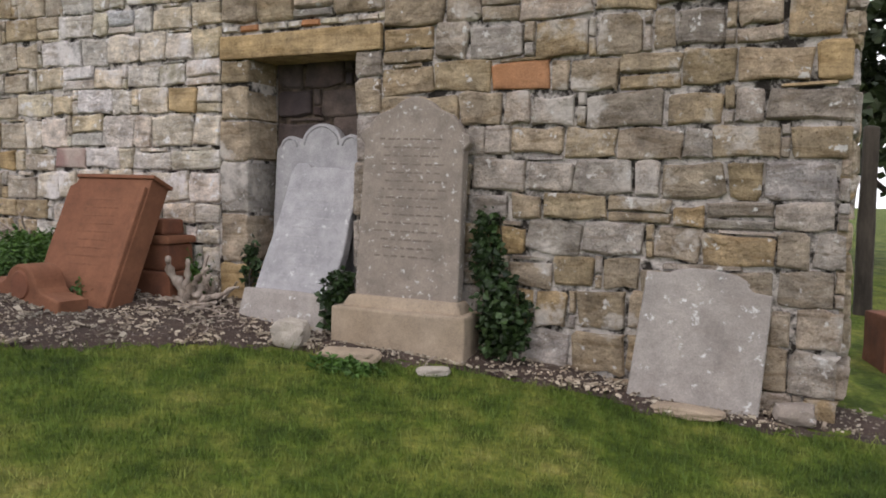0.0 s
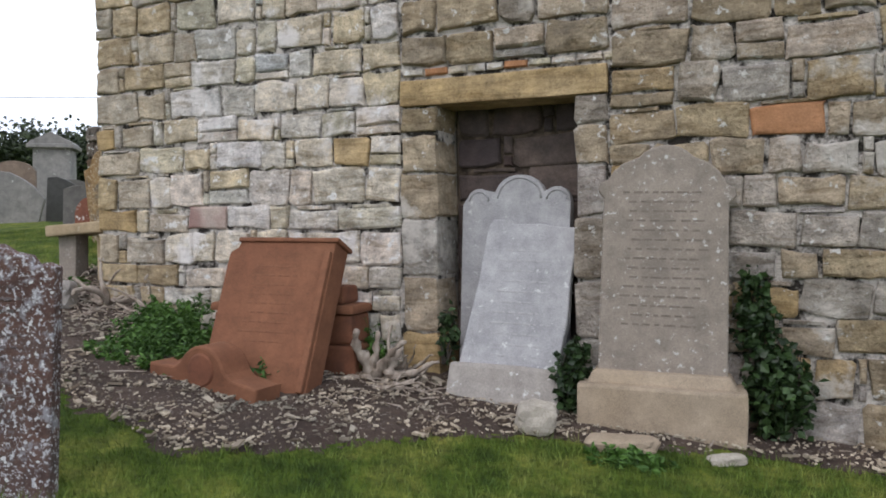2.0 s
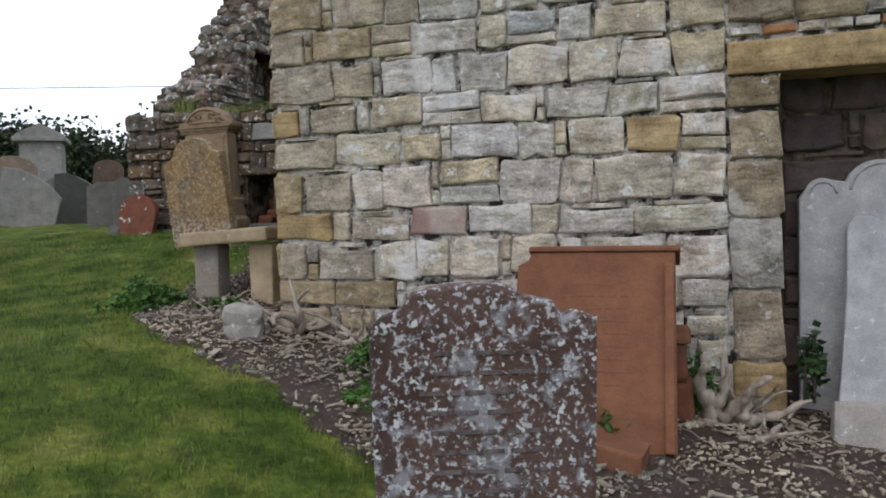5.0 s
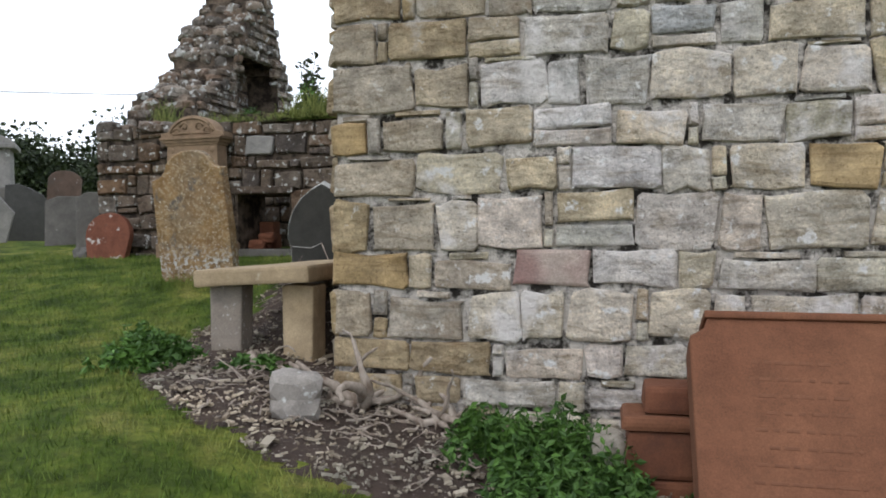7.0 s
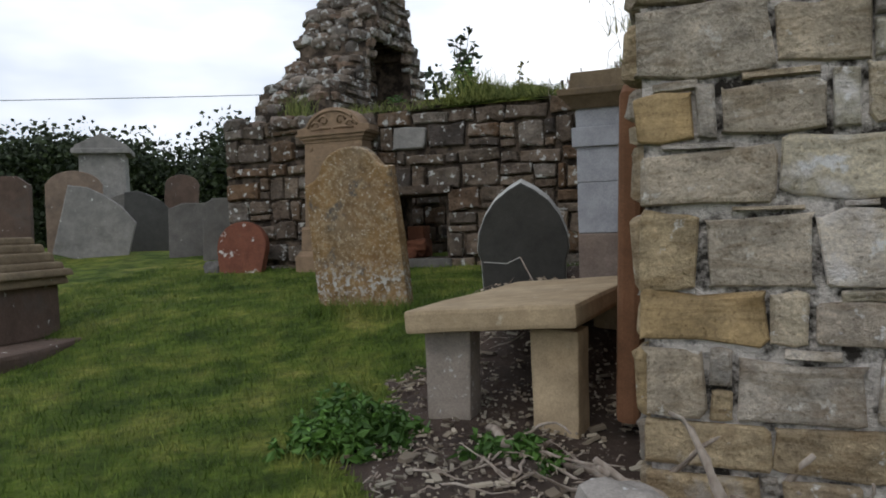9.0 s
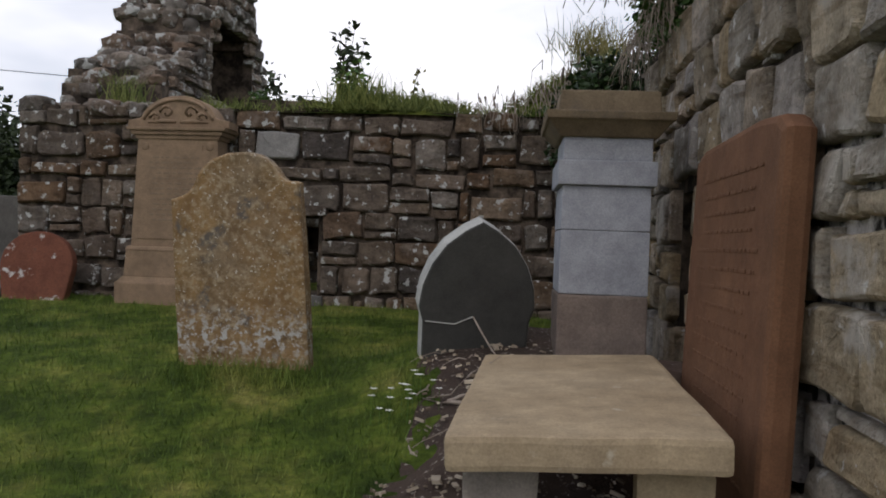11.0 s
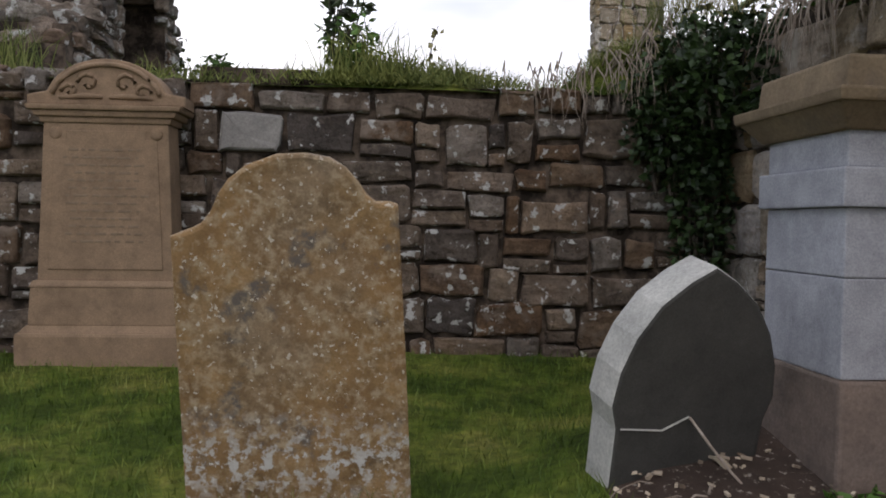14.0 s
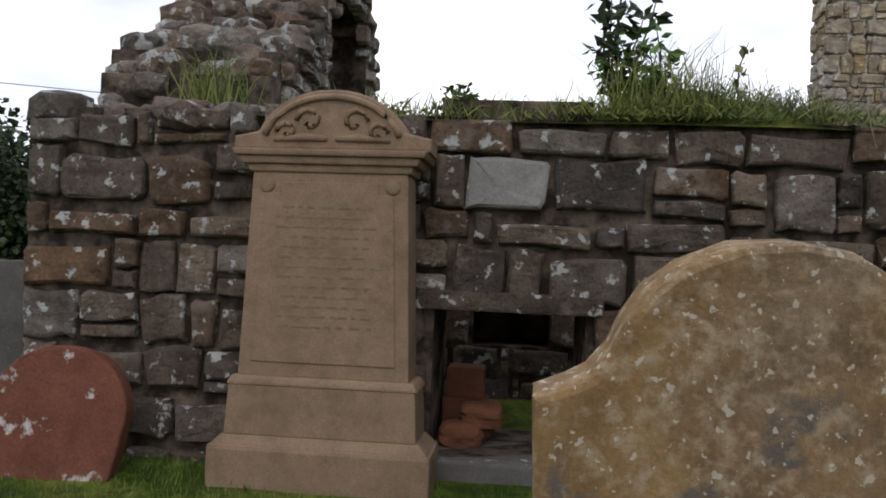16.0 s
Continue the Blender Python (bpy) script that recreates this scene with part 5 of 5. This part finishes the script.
sapling(-9.25, 9.95, 3.42, 1.0, 6, 3, TREE_LEAF, "leafy sapling growing from the wall's top", (0.06, 0.12), 0.25)
sapling(-9.15, 9.95, 3.42, 0.5, 14, 5, NETTLE, "low green shrub growing on the wall's top", (0.04, 0.08), 0.7)
sapling(-8.67, 10.0, 3.42, 0.95, 1, 8, DRY_GRASS, "thin tall weed on the wall's top", (0.05, 0.10), 0.1)
sapling(-10.0, 10.0, 3.42, 0.22, 14, 9, NETTLE, "low weeds on the wall's top", (0.03, 0.06), 0.8)


def tree(x, y, h, w, n, seed, label="dark leafy tree beyond the churchyard", size=(0.16, 0.34), low=0.12, z=None):
    rng = random.Random(seed)
    g = ground_z(x, y) - 0.1 if z is None else z
    t = thing("tree", pose(x, y, g), label, "tree", "trees behind the churchyard")
    wood = Heap()
    trunk = [Vector((0.15 * math.sin(k + seed), 0.1 * math.cos(k * 1.3), h * 0.8 * k / 6)) for k in range(7)]
    wood.add(*tube(trunk, [0.03 * h * (1 - 0.8 * k / 6) for k in range(7)], 8))
    ends = []
    for k in range(12):
        b = trunk[rng.randint(1, 5)]
        a = rng.uniform(0, 6.28)
        e = b + Vector((math.cos(a) * w * 0.36, math.sin(a) * w * 0.36, h * rng.uniform(0.08, 0.3)))
        mid = (b + e) / 2 + Vector((0, 0, -0.03 * h))
        wood.add(*tube([b, mid, e], [0.010 * h, 0.007 * h, 0.002 * h], 5))
        ends.append(e)
    part("trunk", wood.mesh("trunk", BARK), BARK, t)
    crown = Heap()
    clumps = [(e, rng.uniform(0.13, 0.24) * w) for e in ends] + [(Vector((rng.gauss(0, 0.2) * w, rng.gauss(0, 0.2) * w, h * rng.uniform(low, 0.95))), rng.uniform(0.10, 0.22) * w) for _ in range(16)]
    for _ in range(n):
        c, r = rng.choice(clumps)
        v = Vector((rng.gauss(0, 1), rng.gauss(0, 1), rng.gauss(0, 1))).normalized() * r * rng.uniform(0.2, 1.0)
        p = c + v
        p.z = max(p.z, 0.1)
        crown.leaf(p, rng.uniform(*size), rng, 0.1, 0.75)
    part("crown", crown.mesh("crown", TREE_LEAF), TREE_LEAF, t)


TR = random.Random(40)
for i in range(16):
    a = radians(118 + i * 3.4)
    d = 36 + TR.uniform(-3, 4)
    tree(-6 + d * math.cos(a) * 1.0, 2 + d * math.sin(a) * 0.92, TR.uniform(3.3, 4.2) * (0.88 if i < 5 else 1.0), TR.uniform(6.5, 8.5), 13000, 50 + i, "dark leafy tree beyond the churchyard", (0.13, 0.26), 0.0)
tree(-11.7, 15.6, 3.5, 2.0, 1600, 71, "leafy tree behind the ruin", (0.08, 0.17))
tree(1.9, 13.0, 7.0, 4.5, 4500, 72, "dark tree beyond the wall's end", (0.12, 0.28), 0.02)
tree(5.5, 15.5, 8.0, 6.0, 3500, 73, "dark tree beyond the wall's end", (0.2, 0.4), 0.05)


def far_things_east():
    t = thing("fence_post", pose(1.06, 8.4, ground_z(1.06, 8.4) - 0.1), "old grey tree trunk post beyond the wall's end", "post")
    part("post", set_in(block(0.16, 0.16, 1.9, 0.03, 3, 0.02, 1, (0.8, 0.8)), pose(0, 0, 0)), BARK, t)
    ob = part("red_kerb_stone", block(0.5, 0.4, 0.45, 0.03, 2, 0.01, 3), RED_DARK, None, "", pose(1.32, 6.6, ground_z(1.32, 6.6) - 0.03, 0, 0, 20))
    tagged(ob, "dark red sandstone block beyond the wall's end", "stone")


far_things_east()


def power_line():
    heap = Heap()
    a, b = Vector((-60.0, 30.0, 10.6)), Vector((-20.0, 62.5, 12.9))
    pts = []
    for k in range(25):
        t = k / 24
        p = a.lerp(b, t)
        p.z -= 0.25 * 4 * t * (1 - t)
        pts.append(p)
    heap.add(*tube(pts, [0.025] * 25, 5))
    t = thing("overhead_cable", pose(0, 0, 0), "thin dark overhead cable on poles far off", "cable")
    part("cable", heap.mesh("cable", WIRE), WIRE, t)
    for p in (a, b):
        bm = bmesh.new()
        bmesh.ops.create_cone(bm, cap_ends=True, segments=10, radius1=0.16, radius2=0.11, depth=p.z + 0.3, matrix=Matrix.Translation((p.x, p.y, (p.z + 0.3) / 2)))
        part("pole", bm, BARK, t)


power_line()


# ---- turf blades ----
def turf():
    rng = np.random.default_rng(3)
    verts, faces = [], []

    def sow(n, x0, x1, y0, y1, lo, hi, keep):
        xs, ys = rng.uniform(x0, x1, n), rng.uniform(y0, y1, n)
        for x, y in zip(xs, ys):
            if not keep(x, y):
                continue
            z = ground_z(x, y)
            a, h = rng.uniform(0, 6.283), rng.uniform(lo, hi)
            w = 0.0035
            k = rng.uniform(0.2, 0.8) * h
            ca, sa = math.cos(a), math.sin(a)
            o = len(verts)
            b = rng.uniform(0, 6.283)
            verts.extend(((x - ca * w, y - sa * w, z - 0.004), (x + ca * w, y + sa * w, z - 0.004), (x + k * math.cos(b), y + k * math.sin(b), z + h)))
            faces.append((o, o + 1, o + 2))

    def lawn(x, y):
        if bare(x, y) or (y > 4.88 and x > -6.8) or y > 9.68:
            return False
        return True

    sow(60000, -4.4, 1.6, 0.9, 4.9, 0.02, 0.05, lawn)
    sow(90000, -13, -4.4, 1.2, 9.66, 0.02, 0.055, lawn)
    sow(26000, -8.9, 1.5, 2.4, 7.9, 0.03, 0.09, lambda x, y: lawn(x, y) and (bare(x + 0.14, y + 0.1) or bare(x, y + 0.2)))
    for cx, cy in ((-4.49, 2.05), (-9.2, 7.36)):
        sow(500, cx - 0.45, cx + 0.45, cy - 0.18, cy + 0.12, 0.04, 0.13, lawn)
    ob = new("grass_blades", mesh_of("grass_blades", verts, faces, BLADE))
    tagged(ob, "short green and yellowish blades of mown grass", "grass", kind="stuff")


turf()

# ---- stones of the walls ----
SR = random.Random(11)


def gable_stones():
    m = pose(0, FACE, 0)
    special = [(-4.24, 2.30, OCHRE), (-5.58, 1.80, PINK), (-6.6, 1.80, OCHRE), (-6.68, 2.53, OCHRE), (-1.19, 2.38, RUSTY), (0.75, 2.34, OCHRE)]
    # west of the doorway: coursed in large squared stones
    west_courses = [0.36, 0.62, 0.86, 1.09, 1.25, 1.43, 1.70, 1.90, 2.19, 2.42, 2.64, 2.90, 3.12, 3.38, 3.64, 3.92, 4.2]
    west_joints = {1.25: [-6.35, -5.83, -5.42, -5.22], 1.43: [-6.04, -5.74, -5.51, -5.10, -4.80], 1.70: [-6.35, -6.21, -5.78, -5.38, -4.97, -4.78, -4.34],
                   1.90: [-6.57, -6.19, -5.97, -5.57, -5.17, -4.77, -4.57, -4.10], 2.19: [-6.30, -5.83, -5.48, -5.04, -4.73, -4.38, -4.06],
                   2.42: [-6.58, -6.50, -6.15, -6.05, -5.68, -5.27, -4.86, -4.47, -4.18], 2.64: [-6.32, -5.96, -5.60, -5.43, -5.09, -4.72, -4.41, -4.10],
                   2.90: [-6.46, -6.02, -5.74, -5.29, -5.09]}
    lay_stones(gable, m, west_courses, WEST, DOOR_L - 0.30, lambda u: ground_z(u, 4.9) - 0.05, lambda u: 4.4, (0.26, 0.52), SR, lambda u, v: BUFF_WALL if u < -6.05 + 0.3 * math.sin(2.3 * v) else PALE_WALL, (), 290, 0.08, 0.010, special, 0.014, True, west_joints, wander=0.012)
    # east of it: smaller and rougher
    east_courses = [-0.15, 0.10, 0.38, 0.66, 0.92, 1.14, 1.37, 1.55, 1.80, 2.01, 2.25, 2.48, 2.74, 3.0, 3.25, 3.5, 3.8, 4.1]
    east_joints = {0.38: [-1.30, -1.14, -0.76, -0.40, 0.41, 0.58], 0.66: [-1.20, -1.04, -0.74, -0.40, 0.45, 0.58], 0.92: [-1.23, -0.92, -0.57, -0.33, 0.48],
                   1.14: [-1.41, -1.11, -0.71, -0.24, 0.05, 0.48, 0.68], 1.37: [-1.54, -1.23, -1.00, -0.55, -0.14, 0.06, 0.46], 1.55: [-1.53, -1.11, -0.79, -0.39, -0.22, 0.18, 0.40],
                   1.80: [-1.59, -1.43, -1.23, -0.86, -0.50, -0.09, 0.09, 0.53], 2.01: [-1.99, -1.63, -1.29, -1.10, -0.71, -0.20, 0.21, 0.39],
                   2.25: [-1.84, -1.40, -0.96, -0.84, -0.50, -0.11, 0.20, 0.64], 2.48: [-1.57, -1.08, -0.66, -0.30, -0.16, 0.20]}
    lay_stones(gable, m, east_courses, DOOR_R + 0.24, EAST, lambda u: ground_z(u, 4.9) - 0.05, lambda u: 4.4, (0.26, 0.52), SR, WALL, (), 290, 0.08, 0.010, special, 0.018, True, east_joints, wander=0.016)
    lay_stones(gable, m, [DOOR_TOP + 0.28, 3.12, 3.4, 3.65, 3.92, 4.2], DOOR_L - 0.30, DOOR_R + 0.24, lambda u: 0, lambda u: 4.4, (0.28, 0.5), SR, WALL, (), 40, 0.08, 0.014, (), 0.028)
    courses = west_courses
    # door jambs, dressed in tall stones
    for u, w in ((DOOR_L - 0.15, 0.30), (DOOR_R + 0.12, 0.24)):
        z = 0.3
        for h in (0.30, 0.36, 0.40, 0.42, 0.34, 0.28, 0.24):
            h = min(h, DOOR_TOP - z)
            if h < 0.05:
                break
            me = stone_mesh(w - 0.01, h - 0.012, 0.36, SR, OCHRE if (u < -3 and 0.5 < z < 0.9) else WALL, 0.014)
            ob = new("jamb_stone", me)
            ob.parent = gable
            ob.matrix_basis = m @ pose(u, 0.004, z + h / 2)
            z += h
    # thin pinnings above the lintel
    u = DOOR_L - 0.28
    while u < DOOR_R + 0.2:
        w = SR.uniform(0.1, 0.22)
        ob = new("pinning", stone_mesh(w - 0.012, 0.05, 0.06, SR, RUSTY if SR.random() < 0.3 else PALE_WALL, 0.012))
        ob.parent = gable
        ob.matrix_basis = m @ pose(u + w / 2, 0, DOOR_TOP + 0.245)
        u += w
    lin = part("lintel", block(1.52, 0.40, 0.19, 0.012, 3, 0.006, 2, (1, 1), m @ pose((DOOR_L + DOOR_R) / 2 - 0.03, 0.175, DOOR_TOP, 0, 0, 0)), OCHRE, gable, "ochre sandstone lintel")
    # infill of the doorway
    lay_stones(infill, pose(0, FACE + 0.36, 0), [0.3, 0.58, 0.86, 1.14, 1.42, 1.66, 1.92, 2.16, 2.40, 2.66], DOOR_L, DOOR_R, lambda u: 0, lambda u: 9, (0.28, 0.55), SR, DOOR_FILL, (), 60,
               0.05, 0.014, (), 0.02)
    # the two returns of the wall's ends
    lay_stones(gable, pose(WEST, FACE, 0, 0, 0, -90), courses, -0.70, -0.012, lambda u: 0.9, lambda u: 4.4, (0.3, 0.42), SR, BUFF_WALL, (), 60, 0.06, 0.016, (), 0.028)
    lay_stones(gable, pose(EAST, FACE, 0, 0, 0, 90), courses, 0.005, 0.70, lambda u: 0.0, lambda u: 4.4, (0.3, 0.42), SR, WALL, (), 40, 0.06, 0.016, (), 0.028)


def course_list(z0, z1, lo, hi, rng):
    out = [z0]
    while out[-1] < z1 - lo:
        out.append(min(out[-1] + rng.uniform(lo, hi), z1))
    if out[-1] < z1:
        out[-1] = z1
    return out


gable_stones()
lay_stones(side, pose(WEST, 0, 0, 0, 0, -90), course_list(1.1, 4.4, 0.2, 0.36, SR), -9.68, -5.62, lambda u: 1.2, lambda u: 3.75 if u < -6.6 else 4.5, (0.2, 0.5), SR, WALL, [(-7.73, -7.31, 1.98, 2.66)], 260, 0.06, 0.022, (), 0.03, wander=0.02, split=0.22)
lay_stones(rear, pose(0, BACK, 0), course_list(1.45, 3.42, 0.14, 0.28, SR), -12.12, WEST + 0.0, lambda u: ground_z(u, BACK) - 0.1, lambda u: 3.6, (0.13, 0.46), SR, DARK,
           [(AP_L - 0.02, AP_R + 0.02, AP_LO - 0.12, AP_HI + 0.13)], 300, 0.06, 0.019, [(-9.62, 3.14, FARPALE)], 0.026, False, wander=0.03, split=0.3)
part("window_lintel", block(0.86, 0.5, 0.09, 0.015, 2, 0.01, 4, (1, 1), pose((AP_L + AP_R) / 2, BACK + 0.21, AP_HI + 0.005)), DARK, rear, "long dark lintel stone")
part("window_sill", block(0.84, 0.5, 0.12, 0.015, 2, 0.01, 6, (1, 1), pose((AP_L + AP_R) / 2, BACK + 0.19, AP_LO - 0.118)), FARGREY, rear, "grey stone sill")
for k, (y0, z0) in enumerate(((0.35, 0.0), (0.5, 0.0), (0.42, 0.09))):
    ob = part("loose_brick", boulder(0.22, 0.18, 0.13, 30 + k), RED_DARK, None, "", pose(AP_L + 0.13 + 0.05 * k, BACK + y0 - 0.05, AP_LO + z0))
    tagged(ob, "broken red stone lying in the window opening", "stone", "stones in the window")
for k, (w, h) in enumerate(((0.24, 0.19), (0.20, 0.16))):
    ob = part("red_block", block(w, 0.2, h, 0.015, 1, 0.006, k), RED_DARK, None, "", pose(AP_L + 0.13, BACK + 0.62, AP_LO + 0.004 + 0.19 * k))
    tagged(ob, "broken red sandstone block stacked in the window opening", "stone", "stones in the window")
# the ruin's near end, its east face and its broken top
lay_stones(ruin, pose(-11.1, 0, 0, 0, 0, 90), course_list(3.4, 6.2, 0.12, 0.2, SR), BACK + 0.2, 13.32, lambda u: 3.3, lambda u: ruin_top(u) - 0.05, (0.14, 0.32), SR, RUIN,
           [(NICHE[0], NICHE[1], NICHE[2], 4.38), (NICHE[0] + 0.18, NICHE[1] - 0.18, 4.38, 4.8)], 200, 0.06, 0.018, (), 0.04)
lay_stones(ruin, pose(-11.65, 0, 0, 0, 0, 90), course_list(3.75, 4.9, 0.16, 0.24, SR), NICHE[0] + 0.02, NICHE[1] - 0.02, lambda u: 3.3, lambda u: arch_top(u) + 0.2, (0.2, 0.4), SR, RUIN, (), 30, 0.04,
           0.018, (), 0.02)


def broken_top():
    rng = random.Random(17)
    y = BACK + 0.1
    k = 0
    while y < 13.28:
        for x in np.arange(-12.05, -11.05, 0.26):
            s = rng.uniform(0.16, 0.30)
            z = (ruin_top(y) if y > BACK + 0.2 else 3.4) - s * 0.25
            bm = boulder(s * rng.uniform(0.9, 1.4), s, s * rng.uniform(0.5, 0.8), k * 1.3, 2)
            ob = part("stone", bm, RUIN, ruin, "", pose(float(x) + rng.uniform(0, 0.12), y, z, rng.uniform(-12, 12), rng.uniform(-12, 12), rng.uniform(0, 360)))
            k += 1
        y += rng.uniform(0.16, 0.24)


broken_top()
# the stepped south slope of the ruin
for k in range(40):
    y = BACK + 0.25 + k * 0.06
    for x in (-12.02, -11.8, -11.55, -11.3):
        if SR.random() < 0.5:
            z = ruin_top(y) - SR.uniform(0.1, 0.4)
            part("stone", boulder(SR.uniform(0.18, 0.3), 0.24, SR.uniform(0.14, 0.22), k * 2.1 + x, 2), RUIN, ruin, "", pose(x, y - 0.06, z, 0, 0, SR.uniform(-30, 30)))
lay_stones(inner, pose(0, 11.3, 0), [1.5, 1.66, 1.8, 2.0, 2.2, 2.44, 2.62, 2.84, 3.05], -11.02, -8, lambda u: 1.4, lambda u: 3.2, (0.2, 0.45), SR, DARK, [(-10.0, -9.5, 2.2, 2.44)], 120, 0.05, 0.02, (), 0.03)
lay_stones(stack, pose(0, 19.33, 0), course_list(3.5, 10.5, 0.2, 0.34, SR), -4.97, -3.73, lambda u: 0, lambda u: 9, (0.2, 0.45), SR, WALL, (), 120, 0.05, 0.02, (), 0.035)
lay_stones(stack, pose(-4.97, 0, 0, 0, 0, -90), course_list(3.5, 10.5, 0.2, 0.34, SR), -19.87, -19.35, lambda u: 0, lambda u: 9, (0.2, 0.45), SR, WALL, (), 120, 0.05, 0.02, (), 0.035)
